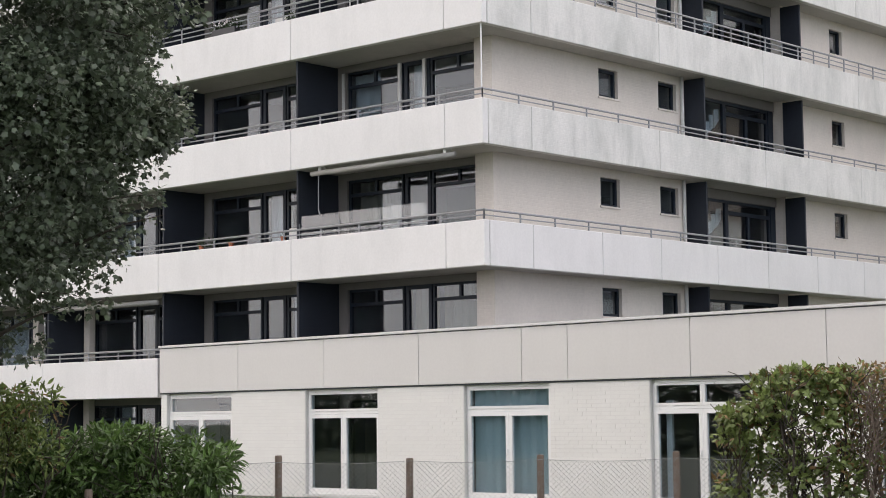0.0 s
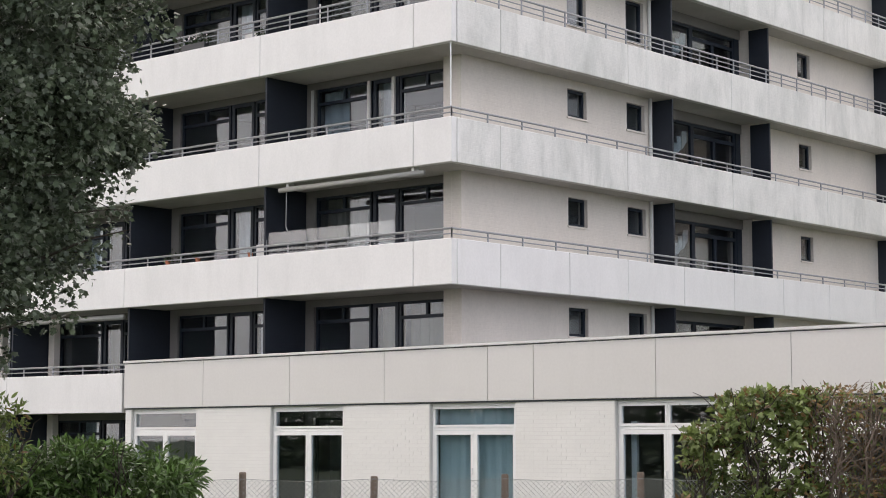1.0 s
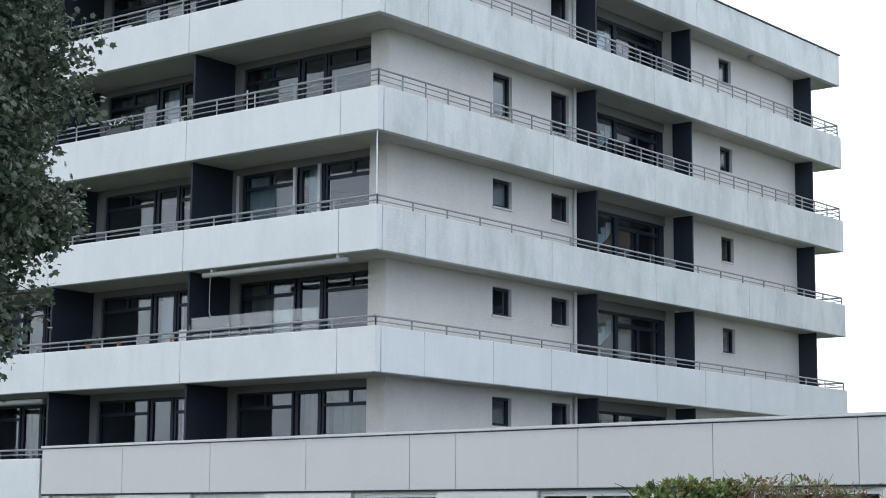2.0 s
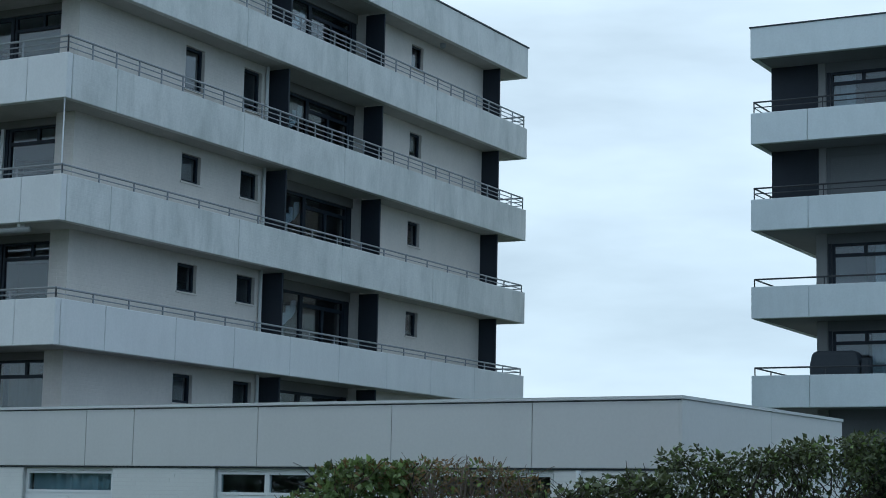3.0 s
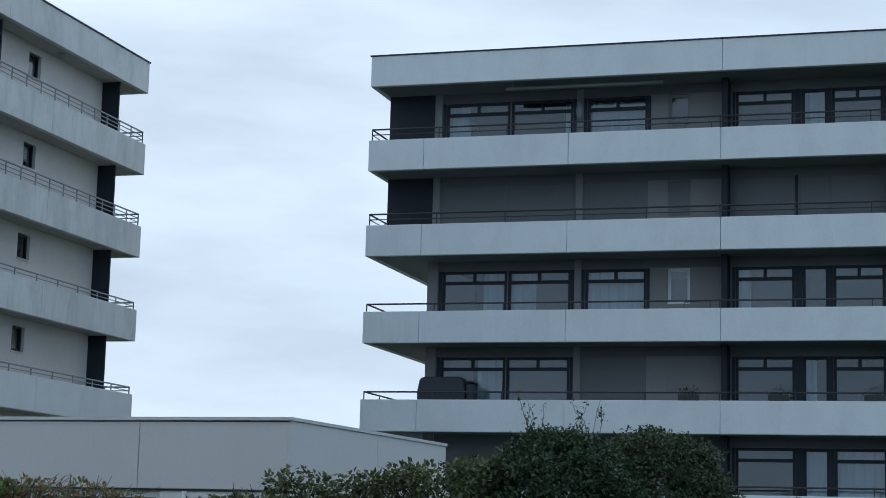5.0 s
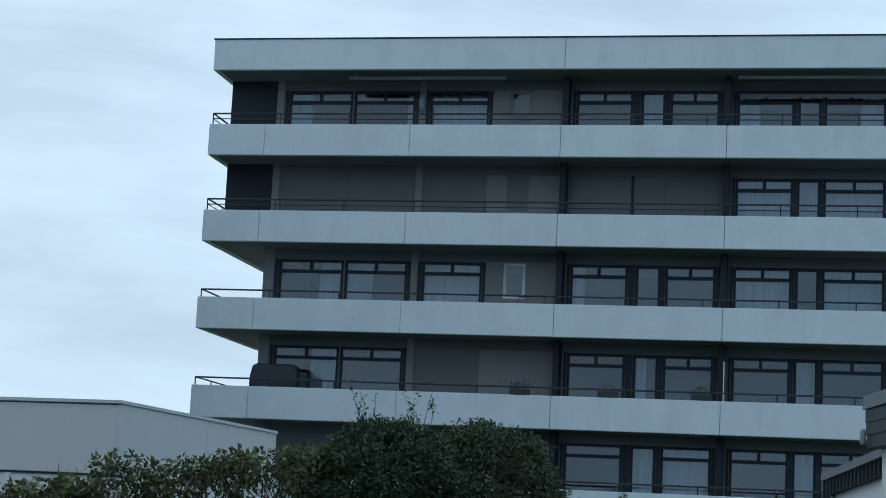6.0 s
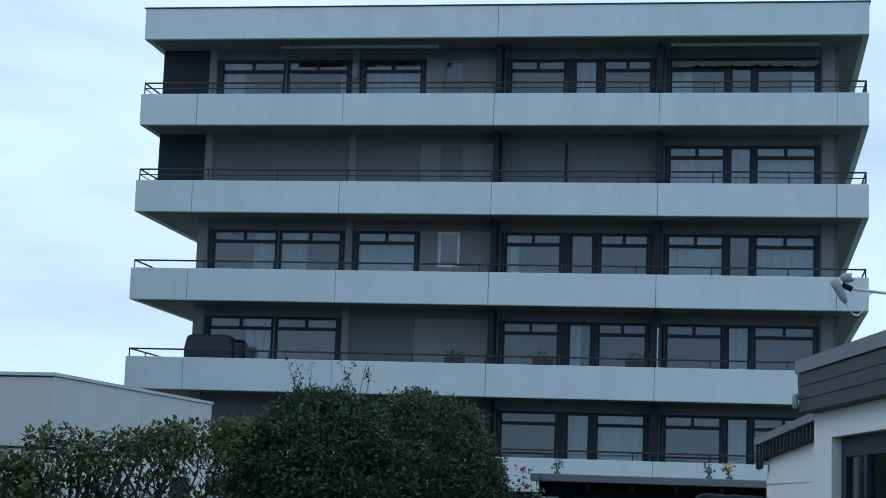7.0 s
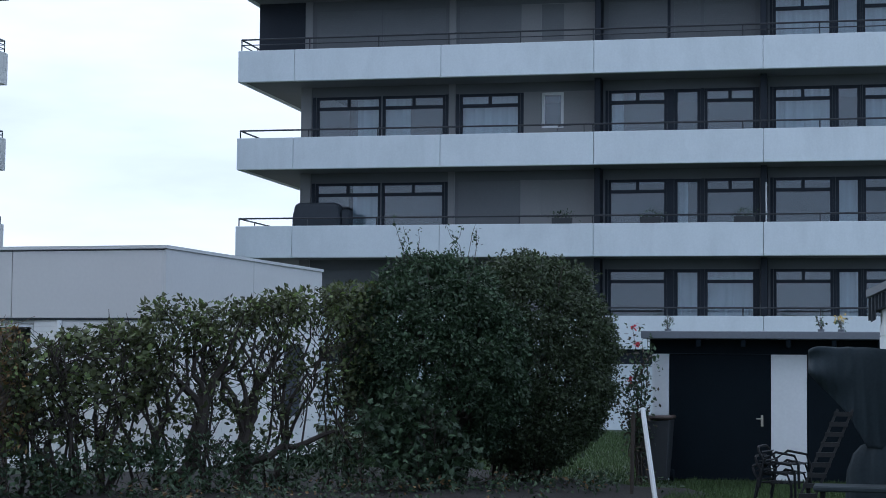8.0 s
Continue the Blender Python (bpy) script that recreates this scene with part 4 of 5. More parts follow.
# ---------------------------------------------------------------- tree by the low wing
def broad_tree():
    g = np.random.default_rng(31)
    az, dist = radians(57.6), 22.0
    cx, cy = -dist * math.sin(az), dist * math.cos(az)
    ob = thing("broadleaf_tree", "tall broadleaf tree with a dense dark green crown", "tree", (cx, cy, 0))
    geo = [twig(g, (cx, cy, -0.05), (cx + 0.1, cy, 8.6), 0.22, 8, 0.08, 10, 0.05)]
    for i in range(40):
        a, zz = g.uniform(0, 6.28), g.uniform(2.8, 8.5)
        r = g.uniform(1.6, 2.8)
        geo.append(twig(g, (cx, cy, zz - 0.4), (cx + math.cos(a) * r, cy + math.sin(a) * r, zz + g.uniform(0.2, 1.2)), 0.05, 5, 0.25, 5))
    part("trunk", joined(geo), M_BARK, ob)
    n = 1250
    d = g.normal(size=(n, 3))
    d /= np.linalg.norm(d, axis=1)[:, None]
    d[:, 2] = np.where(d[:, 2] > 0.45, d[:, 2] * 0.5 - 0.6, d[:, 2])        # most leaves sit on the sides and the skirt
    d /= np.linalg.norm(d, axis=1)[:, None]
    r = g.uniform(0.4, 1.0, n) ** 0.4
    k = 1.0 / (np.hypot(d[:, 0], d[:, 1]) ** 2.6 + np.abs(d[:, 2]) ** 2.6) ** (1 / 2.6)
    lobe = 1 + 0.09 * np.sin(d[:, 0] * 9 + 1) * np.cos(d[:, 2] * 8) + 0.06 * np.sin(d[:, 1] * 13 + d[:, 2] * 9) + 0.05 * g.normal(size=n)
    c = np.stack([cx + d[:, 0] * k * r * 2.62 * lobe, cy + d[:, 1] * k * r * 2.62 * lobe, 6.95 + d[:, 2] * k * r * 4.25 * lobe], 1)
    top = np.stack([cx + g.normal(size=160) * 1.25, cy + g.normal(size=160) * 1.25, 9.3 + g.normal(size=160) * 0.75], 1)
    pts, o = clumps(g, np.concatenate([c, top]), 0.33, 92)
    leaves("crown", "broad", pts, 0.08, M_TREE, ob, 5, o, 0.3)
    # loose sprays that stand out of the crown's outline
    geo, tips, lean = [], [], []
    for i in range(110):
        a, zz = g.uniform(0, 6.28), g.uniform(3.05, 8.4)
        q = 2.45 * (1 - (abs(zz - 7.0) / 4.1) ** 2.6) ** 0.385
        way = np.array((math.cos(a), math.sin(a), g.uniform(-0.35, 0.5)))
        base = np.array((cx, cy, zz)) + way * np.array((q, q, 0)) * 0.9
        tip = base + way * g.uniform(0.35, 0.75)
        geo.append(twig(g, base, tip, 0.012, 4, 0.2, 4))
        for f in g.uniform(0.1, 1.05, 42):
            tips.append(base + (tip - base) * f + g.normal(size=3) * 0.085)
            lean.append(way)
    tagged(part("spray_wood", joined(geo), M_BARK, ob), kind="stuff")
    tagged(leaves("sprays", "broad", np.array(tips), 0.078, M_TREE, ob, 6, np.array(lean), 0.45), kind="stuff")
    return ob


broad_tree()

# ---------------------------------------------------------------- fence
fence = thing("wire_fence", "chain-link fence on weathered wooden posts", "fence", tuple(on_line(0.0)))
POSTS = (-4.55, -2.17, -0.47, 1.23, 3.0, 4.95)
for i, s in enumerate(POSTS):
    h = 1.30 + 0.03 * math.sin(i * 2.1)
    p = on_line(s)
    part("post", tube([tuple(p), tuple(p + np.array((0.01 * math.sin(i), 0, h - 0.02))), tuple(p + np.array((0.01 * math.sin(i), 0, h)))], [0.05, 0.047, 0.04], 10), M_POST, fence)

stub = on_line(-4.30, -1.75)
gp = part("garden_post", tube([tuple(stub - np.array((0, 0, 0.05))), tuple(stub + np.array((0.02, 0, 0.95))), tuple(stub + np.array((0.02, 0, 0.98)))], [0.055, 0.05, 0.04], 10), M_POST)
tagged(gp, "short weathered wooden post in front of the laurel", "post")


def mesh_wires():
    """Diagonal wires of the netting, clipped at the posts, under a slightly sagging top wire."""
    geo = []
    cell, high = 0.068, 1.24
    for a, b in zip(POSTS, POSTS[1:]):
        def place(s, z):
            return tuple(on_line(s, -0.055, z * (1 - 0.025 * math.sin(math.pi * (s - a) / (b - a)))))
        n = int((b - a + high) / cell)
        for i in range(n):
            for sgn in (1, -1):
                s0 = a - high + i * cell if sgn > 0 else a + i * cell
                line = []
                for j in range(25):
                    z = 0.02 + (high - 0.02) * j / 24
                    s = s0 + sgn * z
                    if a <= s <= b:
                        line.append(place(s, z))
                if len(line) > 1:
                    geo.append(tube([line[0], line[len(line) // 2], line[-1]] if len(line) > 2 else line, 0.0026, 3, False))
        geo.append(tube([place(a + (b - a) * q / 8, high) for q in range(9)], 0.004, 4))
    return joined(geo)


part("wire_mesh", mesh_wires(), M_WIRE, fence)

# ---------------------------------------------------------------- shrubs along the fence
hedge("laurel_hedge", "clipped cherry laurel hedge with glossy green leaves", 11, ((-7.5, 1.6), (-6.0, 1.72), (-5.0, 1.68), (-4.2, 1.72), (-3.2, 1.66), (-2.75, 1.45), (-2.6, 1.1)), -7.5, -2.75, 1.3, 0.15,
      "laurel", 0.115, M_LAUREL, 460, 50, 0.25, across=-1.0, under=0.9)
hedge("leaning_shrub", "loose shrub with yellowing pointed leaves", 14, ((-7.5, 1.9), (-5.6, 2.1), (-4.9, 2.28), (-4.6, 2.2)), -7.2, -4.65, 0.7, 0.5, "laurel", 0.095, M_MAPLE, 130, 38, 0.2, across=-1.9, stems=6,
      second=(M_BROWN, 0.08), under=0.35)
hedge("maple_hedge", "clipped field maple hedge with large bright green leaves", 21, ((3.55, 1.35), (3.75, 1.9), (4.0, 2.26), (4.5, 2.42), (5.1, 2.40), (5.3, 2.35)), 3.58, 5.3, 0.8, 0.12, "maple", 0.092, M_MAPLE, 210, 22, 0.18,
      stems=14, under=0.30, second=(M_BROWN, 0.10), extra_twigs=3, stem_r=0.026)
hedge("half_bare_hedge", "half-bare hedge with brown twigs and fading leaves", 23, ((5.1, 2.4), (5.6, 2.52), (6.3, 2.42), (7.1, 2.18)), 5.15, 7.1, 0.8, 0.25, "plain", 0.075, M_MAPLE, 200, 22, 0.19, stems=30,
      second=(M_BROWN, 0.58), under=0.4, extra_twigs=10, stem_r=0.024, bark=M_POST)
hedge("low_hedge", "low loose hedge of rounded dark green leaves", 24, ((6.9, 2.2), (7.3, 2.06), (7.8, 2.28), (8.3, 2.32), (8.75, 2.30)), 6.9, 8.8, 0.9, 0.12, "broad", 0.085, M_HEDGE, 165, 24, 0.2, stems=22, second=(M_MAPLE, 0.2),
      under=0.3, extra_twigs=5)
privet = hedge("privet_hedge", "tall open hedge with dark leaves above bare crooked stems", 25, ((8.6, 2.5), (8.95, 2.70), (9.3, 2.68), (9.9, 2.66), (10.5, 2.80), (11.4, 2.9), (12.4, 3.0)), 8.65, 12.4, 0.9, 0.30, "plain", 0.088, M_HEDGE, 330, 30, 0.20,
      stems=13, second=(M_MAPLE, 0.20), under=0.03, stem_r=0.03, extra_twigs=7)


def crooked_trunks(ob):
    """Thick old stems of the open hedge, each forking into a fan of limbs below the leaves."""
    g = np.random.default_rng(26)
    for s0, s1, fork, r, fan in ((9.40, 9.68, 1.35, 0.12, 5), (10.27, 10.30, 1.05, 0.125, 7), (9.02, 8.95, 0.9, 0.06, 4), (10.75, 10.95, 0.8, 0.06, 4)):
        base, head = on_line(s0, 0.0, -0.03), on_line(s1, 0.02, fork)
        part("trunk", twig(g, base, head, r, 6, 0.18, 9, r * 0.72), M_BARK, ob)
        for i in range(fan):
            tip = on_line(s1 + (i / max(1, fan - 1) - 0.5) * 1.5 + g.normal() * 0.06, g.normal() * 0.2, 2.3 + g.normal() * 0.12)
            start = head - np.array((0, 0, g.uniform(0.0, 0.3)))
            geo = [twig(g, start, tip, r * g.uniform(0.4, 0.65), 6, 0.28, 6, 0.008)]
            for q in range(4):
                b = start + (tip - start) * g.uniform(0.35, 0.9)
                geo.append(twig(g, b, b + ALONG * g.normal() * 0.3 + ACROSS * g.normal() * 0.2 + np.array((0, 0, g.uniform(0.1, 0.5))), 0.012, 4, 0.3, 4))
            part("limb", joined(geo), M_BARK, ob)
    part("low_limb", twig(g, on_line(10.33, 0, 0.40), on_line(11.65, -0.1, 0.84), 0.065, 7, 0.16, 7, 0.03), M_BARK, ob)
    # leafy skirt towards the lower hedge and a few low sprigs between the trunks
    c = np.stack([on_line(q, g.normal() * 0.25, z) for q, z in zip(g.uniform(8.6, 9.3, 46), g.uniform(0.3, 2.2, 46))] + [on_line(q, g.normal() * 0.2, z) for q, z in zip(g.uniform(9.3, 11.2, 14), g.uniform(0.4, 1.3, 14))]
                 + [on_line(q, g.normal() * 0.2, z) for q, z in zip(g.uniform(11.3, 12.3, 34), g.uniform(0.3, 2.0, 34))])
    pts, d = clumps(g, c, 0.17, 20)
    leaves("low_foliage", "plain", pts, 0.09, M_HEDGE, ob, 28, d)


crooked_trunks(privet)

hedge("undergrowth", "low tangled dark undergrowth below the hedge", 27, ((3.6, 0.6), (6, 0.75), (8, 0.6), (9.5, 0.85), (11, 0.65), (12.6, 0.8)), 3.6, 12.6, 1.0, 0.1, "plain", 0.085, M_BUSH, 300, 20, 0.18, stems=34, under=0.8, stem_r=0.012, across=-0.3)

hedge("weeds", "low weeds and fallen leaves on the soil", 33, ((9.0, 0.22), (12, 0.3), (14, 0.25), (16, 0.3)), 8.0, 16.0, 2.6, 0.1, "plain", 0.07, M_BUSH, 150, 14, 0.17, stems=6, under=0.9, stem_r=0.006, across=-1.6,
      second=(M_BROWN, 0.12))

hedge("climber", "hop-like climber with broad lobed green leaves", 29, ((11.4, 1.1), (12.0, 1.5), (12.6, 1.4), (13.1, 0.9)), 11.4, 13.1, 0.5, 0.05, "maple", 0.10, M_BUSH, 60, 16, 0.22, stems=5, under=0.9, stem_r=0.012, across=-1.3)


def round_bush(name, label, seed, s, across, wide, deep, high, count, per, size, mat, shoots=0, clump=0.2, square=2.6):
    g = np.random.default_rng(seed)
    c0 = on_line(s, across)
    ob = thing(name, label, "bush", tuple(c0))
    geo = []
    for i in range(16):
        a = g.uniform(0, 6.28)
        tip = c0 + ALONG * math.cos(a) * wide * g.uniform(0.3, 0.8) + ACROSS * math.sin(a) * deep * g.uniform(0.3, 0.8) + np.array((0, 0, high * g.uniform(0.5, 0.95)))
        geo.append(twig(g, c0 + ALONG * g.normal() * 0.25 + ACROSS * g.normal() * 0.15 - np.array((0, 0, 0.03)), tip, 0.05, 6, 0.2))
    tips = []
    for i in range(shoots):
        f = (-0.50, -0.42, -0.34, -0.28, 0.10, 0.46, 0.54, 0.60)[i % 8] + g.normal() * 0.02
        b = c0 + ALONG * f * wide * 0.8 + np.array((0, 0, high * 0.93))
        t = b + ALONG * g.normal() * 0.22 + np.array((0, 0, g.uniform(0.55, 0.85)))
        geo.append(twig(g, b, t, 0.008, 4, 0.2, 4, 0.003))
        tips += [b + (t - b) * q + g.normal(size=3) * 0.03 for q in g.uniform(0.1, 1.0, 17)]
    part("branchwork", joined(geo), M_BARK, ob)
    d = g.normal(size=(count, 3))
    d /= np.linalg.norm(d, axis=1)[:, None]
    r = g.uniform(0.45, 1.0, count) ** 0.3 * (1 + 0.03 * g.normal(size=count))
    sq = np.abs(d) ** 1.0
    k = 1.0 / (sq[:, 0] ** square + sq[:, 1] ** square + sq[:, 2] ** square) ** (1 / square)
    z = high * 0.52 + d[:, 2] * k * r * high * 0.47
    taper = np.where(z < high * 0.35, 0.72 + 0.28 * z / (high * 0.35), 1.0)
    c = c0[None] + ALONG[None] * (d[:, 0] * k * r * wide * taper)[:, None] + ACROSS[None] * (d[:, 1] * k * r * deep * taper)[:, None]
    c[:, 2] = np.maximum(z, 0.15)
    pts, o = clumps(g, c, clump, per)
    pts[:, 2] = np.maximum(pts[:, 2], 0.05)
    if tips:
        pts, o = np.concatenate([pts, np.array(tips)]), np.concatenate([o, g.normal(size=(len(tips), 3))])
    leaves("foliage", "plain", pts, size, mat, ob, seed + 1, o)
    return ob


round_bush("dense_bush", "large dense dark green bush with thin shoots on top", 41, 13.35, 0.0, 1.38, 1.25, 3.46, 1250, 60, 0.066, M_BUSH, shoots=8, clump=0.17, square=2.05)
round_bush("rounded_bush", "clipped round bush with small dull green leaves", 43, 15.25, 0.35, 1.36, 1.15, 3.55, 1900, 46, 0.060, M_ROUND, clump=0.14, square=2.25)

# ---------------------------------------------------------------- shed
SY = 29.70
shed = thing("garden_shed", "white garden shed with a wide black door and flat dark roof", "shed", (-1.6, 31, 0))
for bx in ((-3.22, -2.955, SY, SY + 0.12, 0, 2.02), (-1.335, -0.78, SY, SY + 0.12, 0, 2.02), (-3.22, -3.1, SY + 0.125, 33.0, 0, 2.02), (1.0, 1.1, SY + 0.125, 33.0, 0, 2.02), (-3.22, 1.1, 33.005, 33.1, 0, 2.02)):
    boxes("wall", [bx], M_SHED_WALL, shed)
boxes("beam", [(-3.26, 1.1, SY - 0.02, SY + 0.12, 2.03, 2.255)], M_BLACK, shed)
sd = boxes("door", [(-2.95, -1.34, SY + 0.03, SY + 0.08, 0.02, 2.02)], M_BLACK, shed, bevel=0.008)
boxes("handle_plate", [(-1.497, -1.460, SY + 0.015, SY + 0.028, 0.88, 1.06)], M_BRASS, sd)
part("handle", tube([(-1.478, SY + 0.02, 1.0), (-1.478, SY - 0.04, 1.0), (-1.565, SY - 0.04, 1.0)], 0.009, 8), M_BRASS, sd)
boxes("dark_panel", [(-0.775, 1.0, SY + 0.03, SY + 0.08, 0.02, 2.02)], M_BLACK, shed, bevel=0.008)
rf = boxes("roof", [(-3.36, 1.25, SY - 0.42, 33.3, 2.26, 2.38)], M_SHED_ROOF, shed, bevel=0.01)
for x in (-2.45, -1.75, -1.05, -0.35, 0.35):
    boxes("rafter_end", [(x - 0.035, x + 0.035, SY - 0.38, SY - 0.025, 2.14, 2.255)], M_BLACK, rf)

# ---------------------------------------------------------------- wheelie bin, posts and leaning pole
def wheelie_bin(x, y):
    ob = thing("wheelie_bin", "dark wheelie bin with a brown lid beside the shed door", "bin", (x, y, 0))
    v, f = [], []
    for z, w, d in ((0.06, 0.23, 0.26), (0.5, 0.26, 0.31), (0.93, 0.285, 0.355), (0.99, 0.30, 0.37)):
        v += [(x - w, y - d, z), (x + w, y - d, z), (x + w, y + d, z), (x - w, y + d, z)]
    for i in range(3):
        for j in range(4):
            f.append((4 * i + j, 4 * i + (j + 1) % 4, 4 * i + 4 + (j + 1) % 4, 4 * i + 4 + j))
    f += [(3, 2, 1, 0), (12, 13, 14, 15)]
    part("body", (v, f), M_BIN, ob, bevel=0.02)
    lid = boxes("lid", [(x - 0.32, x + 0.32, y - 0.40, y + 0.38, 0.995, 1.05)], M_BIN_LID, ob, "brown plastic lid", bevel=0.02)
    part("handle", tube([(x - 0.25, y + 0.40, 0.97), (x + 0.25, y + 0.40, 0.97)], 0.018, 8), M_BIN, ob)
    for s in (-1, 1):
        part("wheel", tube([(x + s * 0.24, y + 0.28, 0.1), (x + s * 0.29, y + 0.28, 0.1)], 0.1, 14), M_BLACK, ob)
    return ob


wheelie_bin(-3.12, 29.0)
lp = part("leaning_pole", tube([(-2.72, 25.5, -0.03), (-2.95, 25.95, 1.22)], 0.035, 8), M_WHITE_POLE)
tagged(lp, "white pole leaning over the soil bed", "pole")
sp = part("stake", tube([(-3.12, 26.1, -0.03), (-3.10, 26.1, 1.16)], 0.028, 8), M_BARK)
tagged(sp, "dark wooden garden stake in the soil", "stake")

# ---------------------------------------------------------------- rose bush and pot flowers
def rose_bush(x, y):
    g = np.random.default_rng(61)
    ob = thing("rose_bush", "thin rose bush with a few red blooms", "rose", (x, y, 0))
    geo, pts, tops = [], [], []
    for i in range(9):
        tip = np.array((x + g.normal() * 0.2, y + g.normal() * 0.15, g.uniform(1.3, 2.45)))
        base = np.array((x + g.normal() * 0.06, y + g.normal() * 0.06, -0.03))
        geo.append(twig(g, base, tip, 0.013, 6, 0.15, 5))
        tops.append(tip)
        for q in g.uniform(0.3, 1.0, 120):
            pts.append(base + (tip - base) * q + g.normal(size=3) * 0.09)
    part("branchwork", joined(geo), M_BARK, ob)
    half = len(pts) // 2
    leaves("foliage", "plain", np.array(pts[:half]), 0.075, M_BUSH, ob, 62)
    leaves("young_foliage", "plain", np.array(pts[half:]), 0.07, M_ROSE_LEAF, ob, 64, label="dull reddish young leaves")
    for c in ((x - 0.13, y - 0.1, 2.42), (x - 0.08, y - 0.1, 2.15), (x - 0.18, y - 0.1, 1.62)):
        p = np.array(c)[None] + g.normal(size=(18, 3)) * 0.018
        leaves("bloom", "plain", p, 0.062, M_FLOWER_RED, ob, 63, label="red rose bloom")
    return ob


rose_bush(-3.25, 28.6)


def roof_flower(x, y, mat, label, seed):
    g = np.random.default_rng(seed)
    ob = thing("potted_flower", label, "flower", (x, y, 2.38))
    part("pot", tube([(x, y, 2.38), (x, y, 2.42)], [0.05, 0.055], 12), M_SHED_ROOF, ob)
    part("branchwork", joined([twig(g, (x, y, 2.40), (x + g.normal() * 0.06, y + g.normal() * 0.05, 2.44 + g.uniform(0.08, 0.2)), 0.005, 4, 0.2, 4) for i in range(8)]), M_BARK, ob)
    leaves("foliage", "plain", np.array((x, y, 2.53))[None] + g.normal(size=(40, 3)) * 0.05, 0.05, M_BUSH, ob, seed + 1)
    if mat:
        leaves("bloom", "plain", np.array((x, y - 0.02, 2.60))[None] + g.normal(size=(34, 3)) * 0.045, 0.05, mat, ob, seed + 2, label="yellow bloom")
    return ob


roof_flower(-0.24, 29.45, M_FLOWER_YELLOW, "small pot with a yellow flower on the shed roof", 71)
roof_flower(-0.55, 29.45, None, "small pot with a bare dark plant on the shed roof", 75)
roof_flower(-2.95, 29.5, None, "small pot with a leafy dark plant on the shed roof", 78)

# ---------------------------------------------------------------- stacked chairs, covered furniture, table, timber steps
def garden_chair(x, y, z, turn):
    ob = thing("garden_chair", "black steel garden chair in a stack on the lawn", "chair", (0, 0, 0), group="stacked garden chairs")
    w = 0.28
    for s in (-1, 1):
        part("side_frame", tube([(s * w, -0.26, 0.0), (s * w, -0.25, 0.30), (s * w, -0.2, 0.42), (s * w, 0.05, 0.46), (s * w, 0.2, 0.36), (s * w, 0.27, 0.0)], 0.018, 6), M_STEEL_BLACK, ob)
        part("back_upright", tube([(s * (w - 0.02), 0.18, 0.30), (s * (w - 0.02), 0.26, 0.42), (s * (w - 0.05), 0.30, 0.50)], 0.016, 6), M_STEEL_BLACK, ob)
    part("top_rail", tube([(-w + 0.05, 0.30, 0.50), (-w + 0.12, 0.305, 0.525), (0, 0.31, 0.53), (w - 0.12, 0.305, 0.525), (w - 0.05, 0.30, 0.50)], 0.018, 6), M_STEEL_BLACK, ob)
    for q in (0.35, 0.40, 0.46):
        part("back_rail", tube([(-w + 0.02, 0.18 + (q - 0.30) * 0.4, q), (w - 0.02, 0.18 + (q - 0.30) * 0.4, q)], 0.012, 5), M_STEEL_BLACK, ob)
    for q in range(6):
        yy = -0.22 + q * 0.078
        part("seat_slat", box_mesh([(-w + 0.01, w - 0.01, yy, yy + 0.045, 0.30, 0.315)]), M_STEEL_BLACK, ob)
    ob.matrix_basis = pose(x, y, z, 0, 0, turn)
    return ob


first = garden_chair(-0.98, 24.6, 0.0, 70)
for i in range(1, 3):
    copy_thing(first, pose(-0.98 + 0.03 * i, 24.6 - 0.03 * i, 0.125 * i, 0, 0, 70 + 3 * i))


